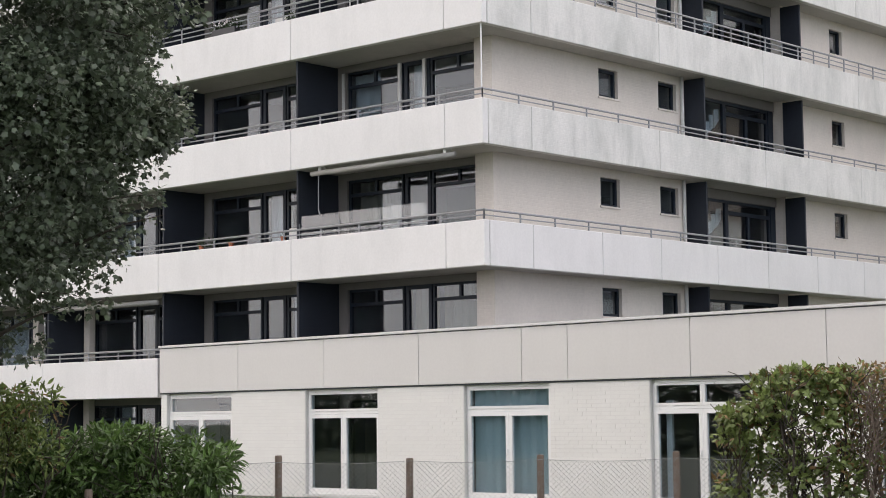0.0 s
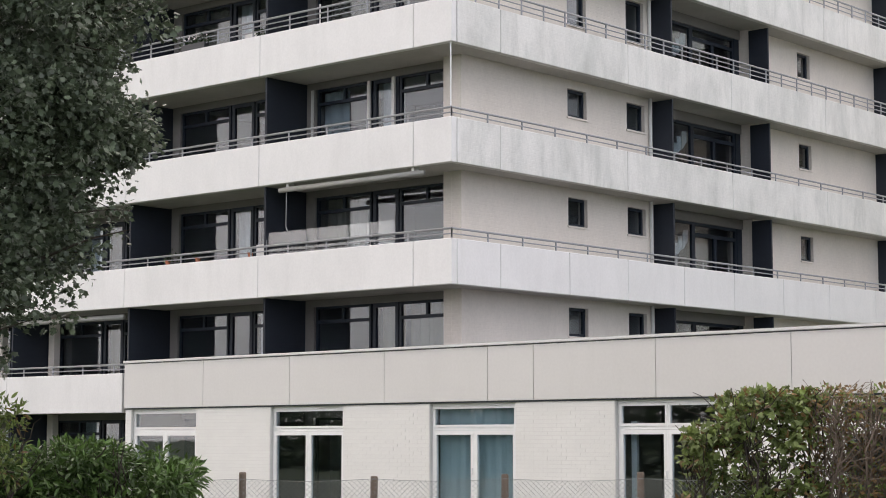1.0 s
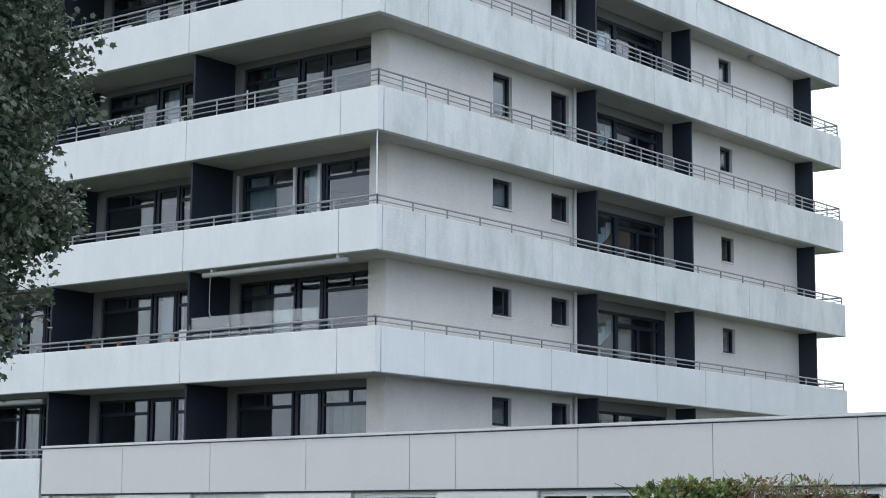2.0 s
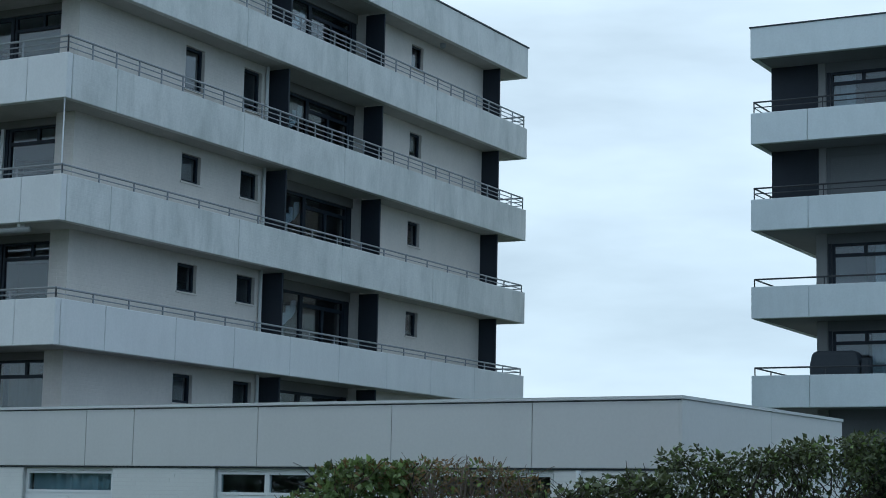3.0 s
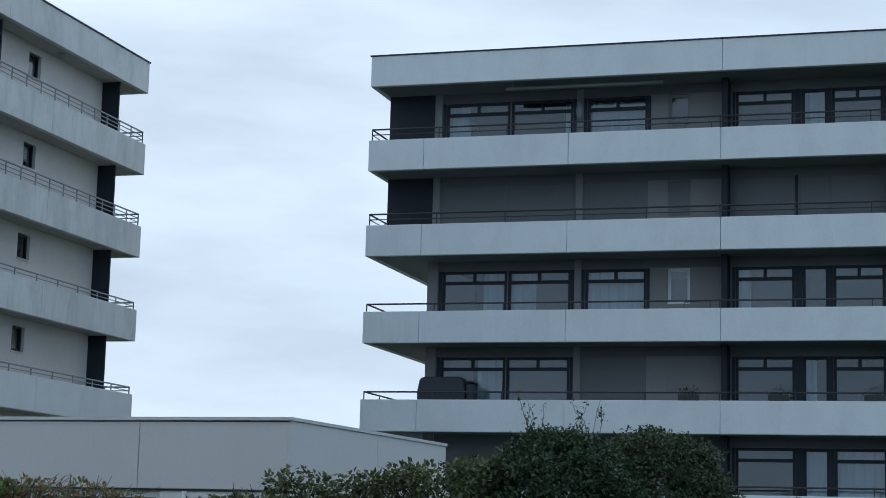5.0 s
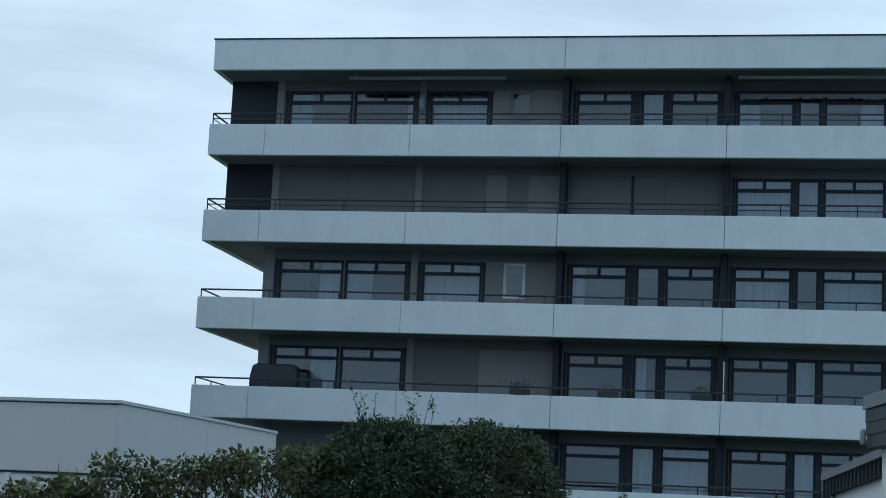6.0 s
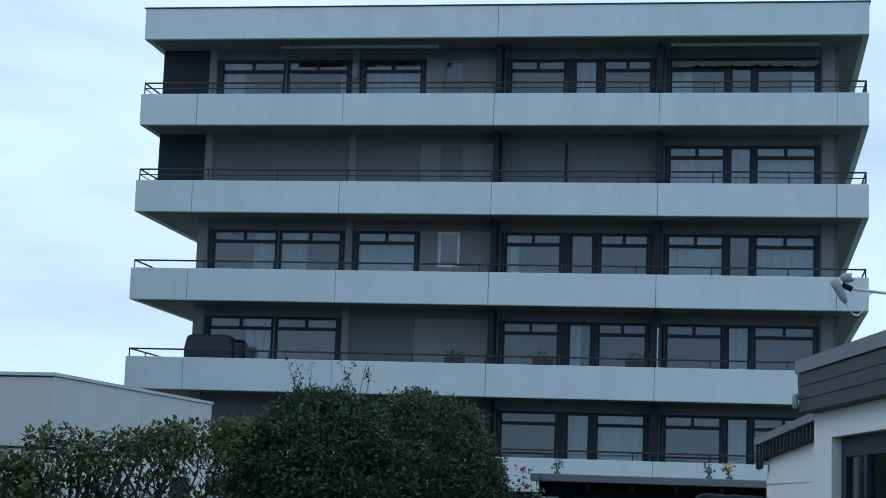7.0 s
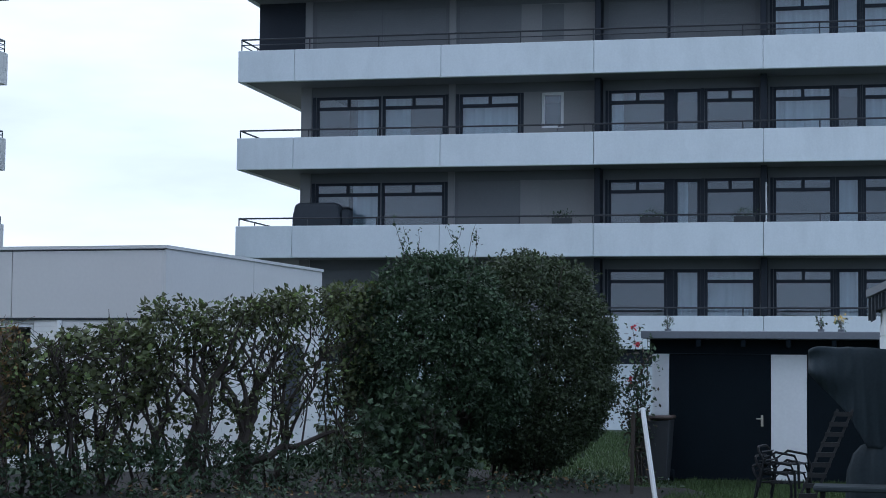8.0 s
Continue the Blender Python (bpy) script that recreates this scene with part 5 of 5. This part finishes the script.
def draped_cover():
    """A wide cloth thrown over a swing seat frame, open in front where it is drawn up."""
    ob = thing("covered_swing_seat", "tall garden swing seat under a dark grey fabric cover", "cover", (0.4, 22.3, 0))
    xs = [-0.56 + 1.9 * i / 76 for i in range(77)]
    v, f, rows = [], [], 46

    def hem(x):
        if x < -0.11:
            return 1.74 - (x + 0.56) * 1.05
        if x < 0.11:
            return 1.27 - (x + 0.11) * 1.75
        return 0.885 - 0.1 * (x - 0.11)

    for x in xs:
        top = 2.045 - 0.035 * max(0.0, x) + 0.015 * math.exp(-((x + 0.11) / 0.05) ** 2) + 0.008 * math.sin(x * 11)
        edge = max(0.0, 1 - (x + 0.56) / 0.10)
        top -= 0.035 * edge * edge
        for k in range(rows):
            if k < 8:
                z, y = hem(x) + (top - hem(x)) * k / 8, 22.72
            elif k < 16:
                q = (k - 8) / 8
                z, y = top - 0.012 * math.sin(math.pi * q) * (1 + math.sin(x * 6)), 22.72 - 0.80 * q
            else:
                q = (k - 16) / (rows - 17)
                z = top - (top - hem(x)) * q - 0.012 * (1 - q)
                crease = math.exp(-((x + 0.11 - 0.05 * math.sin(q * 7)) / 0.035) ** 2) * max(0.0, 1 - 1.1 * q)
                y = 21.91 - 0.02 * min(1, q * 12) - 0.05 * crease - 0.045 * q * math.sin((x - 0.5 * q * (x + 0.1)) * 19 + 2.2 * q) - 0.02 * q * math.sin(x * 43 - 3 * q) - 0.05 * q * math.sin(q * 5 + x * 4) - 0.012 * math.sin(x * 9 + q * 8)
                y += 0.05 * edge * edge
            v.append((x, y, z))
    for i in range(len(xs) - 1):
        for k in range(rows - 1):
            a = i * rows + k
            f.append((a, a + 1, a + rows + 1, a + rows))
    cover = part("cover", (v, f), M_TARP, ob, smooth=True)
    thick = cover.modifiers.new("thickness", "SOLIDIFY")
    thick.thickness = 0.006
    for x in (0.34, 1.2):
        for y in (22.05, 22.62):
            part("post", tube([(x, y, 0.0), (x, y, 1.93)], 0.03, 8), M_STEEL_BLACK, ob)
    v, f, n = [], [], 48
    prof = ((0.02, 0.50, 0.03), (0.3, 0.49, 0.05), (0.6, 0.45, 0.06), (0.8, 0.36, 0.05), (0.90, 0.26, 0.04), (0.945, 0.14, 0.02), (0.955, 0.01, 0.0))
    for z, r, fold in prof:
        for k in range(n):
            a = 2 * math.pi * k / n
            rr = r * (1 + fold * math.sin(a * 7 + z) + 0.5 * fold * math.sin(a * 15 - z * 2))
            v.append((0.40 + math.cos(a) * rr - 0.12 * z, 22.1 + math.sin(a) * rr * 0.55, z))
    for i in range(len(prof) - 1):
        for k in range(n):
            j = (k + 1) % n
            f.append((i * n + k, i * n + j, i * n + n + j, i * n + n + k))
    part("seat_cover", (v, f), M_TARP, ob, smooth=True)
    return ob


draped_cover()


def timber_rack():
    ob = thing("timber_rack", "weathered slatted timber rack leaning against the cover", "rack", (-0.3, 21.8, 0))
    a, b = Vector((-0.70, 21.45, 0.0)), Vector((-0.14, 21.85, 1.32))
    side = Vector((0.085, 0, 0))
    for s in (-1, 1):
        part("stile", tube([a + side * s, b + side * s], 0.02, 4), M_TIMBER, ob)
    for i in range(11):
        p = a.lerp(b, 0.08 + i * 0.088)
        part("slat", box_mesh([(p.x - 0.105, p.x + 0.105, p.y - 0.04, p.y + 0.03, p.z - 0.026, p.z + 0.026)]), M_TIMBER, ob)
    return ob


timber_rack()
tb = thing("garden_table", "grey garden table standing on the lawn", "table", (0.2, 21.0, 0))
boxes("tabletop", [(-0.48, 0.9, 20.7, 21.3, 0.44, 0.50)], M_TABLE, tb, bevel=0.015)
for x, y in ((-0.38, 20.8), (0.8, 20.8), (-0.38, 21.2), (0.8, 21.2)):
    boxes("leg", [(x - 0.025, x + 0.025, y - 0.025, y + 0.025, -0.02, 0.438)], M_STEEL_BLACK, tb)

# ---------------------------------------------------------------- bungalow beside the camera
def place(u, v, z):
    """u along the garden wall away from the corner towards the camera, v to the inside."""
    c, d, e = Vector((0.60, 20.0, 0)), Vector((0.196, -0.981, 0)), Vector((0.981, 0.196, 0))
    p = c + d * u + e * v
    return (p.x, p.y, z)


def slab(name, u0, u1, v0, v1, z0, z1, mat, parent, label=""):
    v = [place(a, b, z) for z in (z0, z1) for a, b in ((u0, v0), (u1, v0), (u1, v1), (u0, v1))]
    return part(name, (v, [q[::-1] for q in QUADS]), mat, parent, label)


house = thing("bungalow", "white flat-roofed bungalow with dark fascia boards", "house", (1.5, 15, 0))
slab("wall", 0.12, 0.88, 0.10, 0.35, 0, 2.9, M_BUNGALOW, house)
slab("wall", 3.4, 12.0, 0.10, 0.35, 0, 2.9, M_BUNGALOW, house)
slab("wall", 0.88, 3.4, 0.10, 0.35, 2.62, 2.9, M_BUNGALOW, house)
slab("wall", 0.88, 3.4, 0.10, 0.35, 0, 0.3, M_BUNGALOW, house)
slab("end_wall", 0.12, 0.36, 0.36, 7.0, 0, 2.9, M_BUNGALOW, house)
slab("inner_wall", 0.4, 12.0, 3.4, 3.5, 0, 2.9, M_ROOM, house)
hw = slab("window", 0.88, 1.06, 0.2, 0.28, 0.3, 2.62, M_FRAME, house)
slab("frame_head", 1.06, 3.4, 0.2, 0.28, 2.42, 2.62, M_FRAME, hw)
slab("mullion", 1.75, 1.87, 0.2, 0.28, 0.3, 2.42, M_FRAME, hw)
pn = slab("pane", 1.06, 1.75, 0.235, 0.247, 0.3, 2.42, M_GLASS, hw)
pn2 = slab("pane", 1.87, 3.4, 0.235, 0.247, 0.3, 2.42, M_GLASS, hw)
hr = slab("roof", 0.0, 12.0, 0.0, 7.0, 2.905, 2.95, M_SLATE, house)
for i in range(3):
    slab("fascia_board", -0.03, 12.0, -0.03 - 0.008 * i, 0.02, 2.91 + 0.135 * i, 3.04 + 0.135 * i, M_SLATE, hr)
slab("fascia_end", -0.03, 0.01, 0.025, 7.0, 2.91, 3.31, M_SLATE, hr)
slab("roof_edge", -0.06, 12.0, -0.07, 0.3, 3.32, 3.46, M_SHED_ROOF, hr, "pale grey metal roof edge")
slab("roof_edge", -0.06, 0.25, 0.305, 7.0, 3.32, 3.46, M_SHED_ROOF, hr)
slab("roof_deck", 0.26, 12.0, 0.31, 7.0, 3.1, 3.36, M_ASPHALT_ROOF, hr)

ext = thing("lean_to", "low white extension with a ribbed dark roof edge", "extension", (0.5, 22, 0))
slab("end_wall", -3.6, -3.4, 0.61, 3.2, 0, 2.51, M_BUNGALOW, ext)


def tilted(name, u0, u1, v0, v1, low, high, mat, parent):
    """A slab whose underside and top run from the first height at u0 to the second at u1."""
    v = [place(a, b, z) for q in (low, high) for a, b, z in ((u0, v0, q[0]), (u1, v0, q[1]), (u1, v1, q[1]), (u0, v1, q[0]))]
    return part(name, (v, [q[::-1] for q in QUADS]), mat, parent)


def rise(u, z):
    return z + 0.055 * (u + 3.8)


er = tilted("roof", -3.8, -0.05, 0.33, 3.2, (2.52, rise(-0.05, 2.52)), (2.69, rise(-0.05, 2.69)), M_SLATE, ext)
tilted("roof_edge", -3.84, -0.05, 0.27, 3.2, (2.694, rise(-0.05, 2.694)), (2.79, rise(-0.05, 2.79)), M_SHED_ROOF, er)
tilted("barge_board", -3.8, -3.5, 0.32, 0.326, (2.38, 2.41), (2.52, rise(-3.5, 2.52)), M_SLATE, er)
for i in range(19):
    u = -3.78 + i * 0.195
    tilted("rib", u, u + 0.035, 0.285, 0.316 if u < -3.5 else 0.328, (2.40 if u < -3.5 else rise(u, 2.50), 2.40 if u < -3.5 else rise(u, 2.50)), (rise(u, 2.69), rise(u, 2.69)), M_SLATE, er)
tilted("wall", -3.6, -0.05, 0.40, 0.6, (0, 0), (rise(-3.6, 2.515), rise(-0.05, 2.515)), M_BUNGALOW, ext)
for z in (1.5, 1.75, 2.0, 2.2, 2.36):
    slab("cladding_board", -3.58, -0.1, 0.385, 0.399, z - 0.2 if z < 2.3 else z - 0.15, z - 0.012, M_BUNGALOW, ext)

# ---------------------------------------------------------------- floodlight on an arm over the bungalow roof
fl = thing("floodlight", "grey floodlight with movement sensor on a steel arm", "lamp", (1.3, 18, 3.4))
LX = Vector((0.99, 19.2, 4.17))
part("arm", tube([LX + Vector((0.05, 0, -0.02)), LX + Vector((0.75, 0, -0.10)), LX + Vector((1.1, 0, -0.13)), LX + Vector((1.12, 0, -0.85))], 0.016, 8), M_CAP, fl)
part("joint", tube([LX + Vector((-0.02, 0, 0.02)), LX + Vector((0.08, 0, -0.03))], 0.03, 8), M_STEEL_BLACK, fl)
part("lamp_head", tube([LX + Vector((-0.03, 0, 0.07)), LX + Vector((0.0, 0, 0.09)), LX + Vector((0.06, 0, 0.09)), LX + Vector((0.09, 0, 0.06))], [0.03, 0.05, 0.055, 0.03], 12), M_LAMP, fl, smooth=True)
part("sensor", tube([LX + Vector((-0.11, 0, 0.06)), LX + Vector((-0.07, 0, 0.0)), LX + Vector((-0.01, 0, -0.12)), LX + Vector((0.02, 0, -0.17))], [0.045, 0.05, 0.038, 0.02], 12), M_LAMP, fl, smooth=True)
cab = [LX + Vector((0.01, 0, -0.16)) + Vector((0.14 * q, 0, 0)) * 1.0 + Vector((0.0, 0, -0.14 * math.sin(math.pi * min(1, q / 1.6)))) for q in (0, 0.3, 0.6, 0.9, 1.2, 1.5)]
part("cable", tube([*cab, LX + Vector((0.25, 0, -0.08)), LX + Vector((0.3, 0, -0.05))], 0.009, 6), M_WHITE_POLE, fl)
boxes("wall_mount", [(LX.x + 1.06, LX.x + 1.18, LX.y - 0.06, LX.y + 0.06, 3.36, 3.42)], M_CAP, fl)

sx, sy, sz = place(0.03, -0.085, 3.03)
sens = part("alarm_box", tube([(sx, sy, sz - 0.09), (sx, sy, sz - 0.06), (sx, sy, sz + 0.05), (sx, sy, sz + 0.08)], [0.02, 0.034, 0.034, 0.02], 10), M_LAMP, smooth=True)
tagged(sens, "small grey alarm box on the corner of the dark fascia", "alarm")

# ---------------------------------------------------------------- small things on the balconies of the far block
def bbq_cover():
    ob = thing("covered_barbecue", "barbecue under a black fitted cover on a balcony", "barbecue", (-16.6, 55.1, 5.36))
    v, f = [], []
    for z, w, d in ((5.38, 0.76, 0.30), (6.42, 0.77, 0.31), (6.80, 0.70, 0.28), (6.88, 0.60, 0.22)):
        v += [(-16.42 - w, 55.1 - d, z), (-16.42 + w, 55.1 - d, z), (-16.42 + w, 55.1 + d, z), (-16.42 - w, 55.1 + d, z)]
    for i in range(3):
        for j in range(4):
            f.append((4 * i + j, 4 * i + (j + 1) % 4, 4 * i + 4 + (j + 1) % 4, 4 * i + 4 + j))
    f += [(3, 2, 1, 0), (12, 13, 14, 15)]
    part("cover", (v, f), M_SLATE, ob, bevel=0.04)
    part("side_cover", box_mesh([(-15.64, -15.36, 54.9, 55.3, 5.38, 6.66)]), M_SLATE, ob, bevel=0.05)
    return ob


bbq_cover()


def planter(x, y, z, seed):
    g = np.random.default_rng(seed)
    ob = thing("planter", "small dark planter with a low green plant on a balcony", "planter", (x, y, z), group="balcony planters")
    boxes("trough", [(x - 0.3, x + 0.3, y - 0.1, y + 0.1, z, z + 0.18)], M_BIN, ob, bevel=0.01)
    leaves("foliage", "plain", np.array((x, y, z + 0.27))[None] + g.normal(size=(120, 3)) * np.array((0.16, 0.05, 0.06)), 0.07, M_BUSH, ob, seed)
    return ob


for i, (x, k) in enumerate(((-5.95, 2), (-3.2, 2), (-8.6, 2))):
    planter(x, 54.33, zb[k] + 0.99, 90 + i)
for x, z0 in ((-8.35, 7.87), (-8.35, 13.37)):
    fr = part("drying_rack", tube([(x - 0.5, 54.6, z0 + 0.9), (x - 0.42, 54.6, z0 + 1.22), (x + 0.36, 54.6, z0 + 1.26), (x + 0.4, 54.6, z0 + 0.25)], 0.016, 6), M_RAIL_DARK)
    tagged(fr, "bent steel drying frame on a balcony", "drying rack", "drying racks")

# leaning white frame of an open balcony door
od = thing("open_door", "narrow white-framed balcony door standing open", "door", (-2.78, 55.3, 5.4))
part("door_frame", box_mesh([(-2.62, -2.585, 54.95, 55.02, 5.4, 7.35), (-2.62, -2.585, 55.62, 55.69, 5.4, 7.35), (-2.62, -2.585, 55.025, 55.615, 7.28, 7.35), (-2.62, -2.585, 55.025, 55.615, 5.4, 5.5)]), M_PVC, od)

# ---------------------------------------------------------------- things on the balconies of the near block
def balcony_chair(x, y, z):
    ob = thing("balcony_chair", "pale plastic chair on a balcony", "chair", (x, y, z), group="balcony chairs")
    boxes("seat", [(x - 0.22, x + 0.22, y - 0.2, y + 0.2, z + 0.42, z + 0.46)], M_CAP, ob, bevel=0.01)
    boxes("backrest", [(x - 0.22, x + 0.22, y + 0.2, y + 0.24, z + 0.46, z + 1.2)], M_CAP, ob, bevel=0.01)
    for sx in (-0.19, 0.19):
        for sy in (-0.17, 0.2):
            boxes("leg", [(x + sx - 0.02, x + sx + 0.02, y + sy - 0.02, y + sy + 0.02, z, z + 0.418)], M_CAP, ob)
    return ob


for x, k in ((-34.1, 4), (-33.6, 2), (-36.2, 5)):
    balcony_chair(x, 31.55, za[k] + 0.241)
for i, (x, k) in enumerate(((-35.4, 4), (-33.1, 4), (-36.4, 2))):
    planter(x, 31.3, za[k] + 0.94, 95 + i)
    st = boxes("plant_stand", [(x - 0.35, x + 0.35, 31.1, 31.5, za[k] + 0.242, za[k] + 0.938)], M_TIMBER)
    tagged(st, "plain wooden plant stand on a balcony", "plant stand", "plant stands")
def flower_pot(x, y, z, seed):
    g = np.random.default_rng(seed)
    ob = thing("flower_pot", "terracotta pot with a small plant on a balcony parapet", "flower pot", (x, y, z), group="terracotta pots")
    part("pot", tube([(x, y, z), (x, y, z + 0.09), (x, y, z + 0.115)], [0.05, 0.068, 0.075], 12), M_POT, ob)
    leaves("foliage", "plain", np.array((x, y, z + 0.15))[None] + g.normal(size=(50, 3)) * 0.04, 0.05, M_BUSH, ob, seed)
    return ob


for i, x in enumerate((-33.26, -35.2, -36.36)):
    flower_pot(x, AY0 + 0.13, za[2] + 1.03, 120 + i)
bl = thing("flower_box", "long balcony box of white and pink blooms", "flower box", (-35.4, 31.02, za[4] + 1.03))
boxes("trough", [(-35.85, -34.95, 30.93, 31.11, za[4] + 1.03, za[4] + 1.2)], M_BIN, bl, bevel=0.01)
gb = np.random.default_rng(130)
leaves("foliage", "plain", np.array((-35.4, 31.02, za[4] + 1.28))[None] + gb.normal(size=(220, 3)) * np.array((0.26, 0.05, 0.07)), 0.07, M_BUSH, bl, 131)
tagged(leaves("blooms", "plain", np.array((-35.4, 31.0, za[4] + 1.36))[None] + gb.normal(size=(120, 3)) * np.array((0.24, 0.05, 0.06)), 0.05, M_FLOWER_WHITE, bl, 132, label="white and pale pink blooms"), kind="stuff")

for x, z in ((-32.95, 11.72), (-31.2, 11.72)):
    ps = part("parasol_pole", tube([(x, 31.35, za[4] + 0.242), (x, 31.35, z + 0.62)], 0.02, 8), M_CAP)
    tagged(ps, "slim pale parasol pole standing on a balcony", "pole", "parasol poles")

# ---------------------------------------------------------------- trees behind the camera, seen in the window glass, and an added hedge
def rear_trees():
    g = np.random.default_rng(55)
    pts, geo = [], []
    for i in range(17):
        x, y = -46 + i * 4.6 + g.normal() * 0.8, -16 + g.normal() * 2.5
        h = g.uniform(4.8, 7.6) + (5.0 if i in (3, 4) else 0.0)
        geo.append(twig(g, (x, y, -0.05), (x, y, h * 0.75), 0.18, 5, 0.08, 7, 0.04))
        d = g.normal(size=(150, 3))
        d /= np.linalg.norm(d, axis=1)[:, None]
        c = np.array((x, y, h * 0.58)) + d * (g.uniform(0.3, 1, 150) ** 0.4)[:, None] * np.array((2.4, 2.2, h * 0.40))
        p, _ = clumps(g, c, 0.55, 14)
        pts.append(p)
    # unseen hedge, added so that the wing's panes reflect something dark
    low = np.stack([g.uniform(-92, 32, 22000), -11 + g.normal(size=22000) * 0.5, g.uniform(0.0, 3.7, 22000)], 1)
    ob = thing("tree_belt", "belt of dark green trees above an added, unseen hedge", "trees", (-30, -14, 0), kind="stuff")
    part("trunk_row", joined(geo), M_BARK, ob)
    leaves("crown_row", "plain", np.concatenate(pts), 0.34, M_TREE, ob, 56)
    leaves("hedge_row", "plain", low, 0.5, M_BUSH, ob, 57)


rear_trees()

# ---------------------------------------------------------------- lawn blades by the shed
def grass():
    g = np.random.default_rng(99)
    n = 70000
    x, y = g.uniform(-9.5, 0.5, n), g.uniform(28.0, 52.0, n)
    x[:16000], y[:16000] = g.uniform(-2.6, 0.5, 16000), g.uniform(20.2, 29.6, 16000)
    h = g.uniform(0.03, 0.09, n)
    a = g.uniform(0, 6.28, n)
    dx, dy = np.cos(a) * 0.008, np.sin(a) * 0.008
    v = np.stack([np.stack([x - dx, y - dy, 0 * x - 0.02], 1), np.stack([x + dx, y + dy, 0 * x - 0.02], 1), np.stack([x + g.normal(size=n) * 0.03, y + g.normal(size=n) * 0.03, h], 1)], 1)
    ob = part("grass", (v.reshape(-1, 3).tolist(), np.arange(3 * n).reshape(-1, 3).tolist()), M_GRASS)
    tagged(ob, "short green lawn grass blades", "grass", kind="stuff")


grass()

# ---------------------------------------------------------------- bricks of the low wing
BL, BH, BJ, BV = 0.250, 0.071, 0.012, 0.002


def brick_rects(u0, u1, z0, z1, holes):
    out, row, z = [], 0, z0
    while z + BH <= z1 + 1e-6:
        u = u0 - (BL + BV) * 0.5 * (row % 2)
        while u < u1:
            segs = [(max(u, u0), min(u + BL, u1))]
            for h in holes:
                if h[2] - 0.02 < z + BH and z < h[3]:
                    segs = [q for a, b in segs for q in ((a, min(b, h[0])), (max(a, h[1]), b)) if q[1] - q[0] > 0.03]
            out += [(a, b, z, z + BH) for a, b in segs if b - a > 0.03]
            u += BL + BV
        z += BH + BJ
        row += 1
    return out


rects = brick_rects(WX0 + 0.02, WX1 - 0.02, 0.0, FZ0 - 0.045, whol)
jit = random.Random(17)
near_bricks = [r for r in rects if -29.26 <= r[0] and r[1] <= -26.50][:300]
chosen = set(near_bricks)
rest = []
for r in rects:
    if r not in chosen:
        d = jit.uniform(-0.0025, 0.002)
        rest.append((r[0], r[1], WY + 0.001 + d, WY + 0.03, r[2], r[3]))
stuff = boxes("brick_facing", rest, M_BRICK_ISLAND, wing)
tagged(stuff, kind="stuff")
side_rects = brick_rects(WY + 0.13, WEND, 0.0, FZ0 - 0.045, [SIDE_HOLE])
stuff2 = boxes("side_brick_facing", [(WX1 - 0.03, WX1 - 0.004 + jit.uniform(-0.0015, 0.001), a, b, c, d) for a, b, c, d in side_rects], M_BRICK_ISLAND, wing)
tagged(stuff2, kind="stuff")
shared = {}
for a, b, c, d in near_bricks:
    key = round(b - a, 3)
    if key not in shared:
        shared[key] = mesh_data("brick", *box_mesh([(0, b - a, 0, 0.026, 0, BH)]), M_BRICK)
    ob = new("brick", shared[key])
    ob.parent = wing
    ob.location = Vector((a, WY + 0.001 + jit.uniform(-0.0025, 0.002), c)) - wing.location
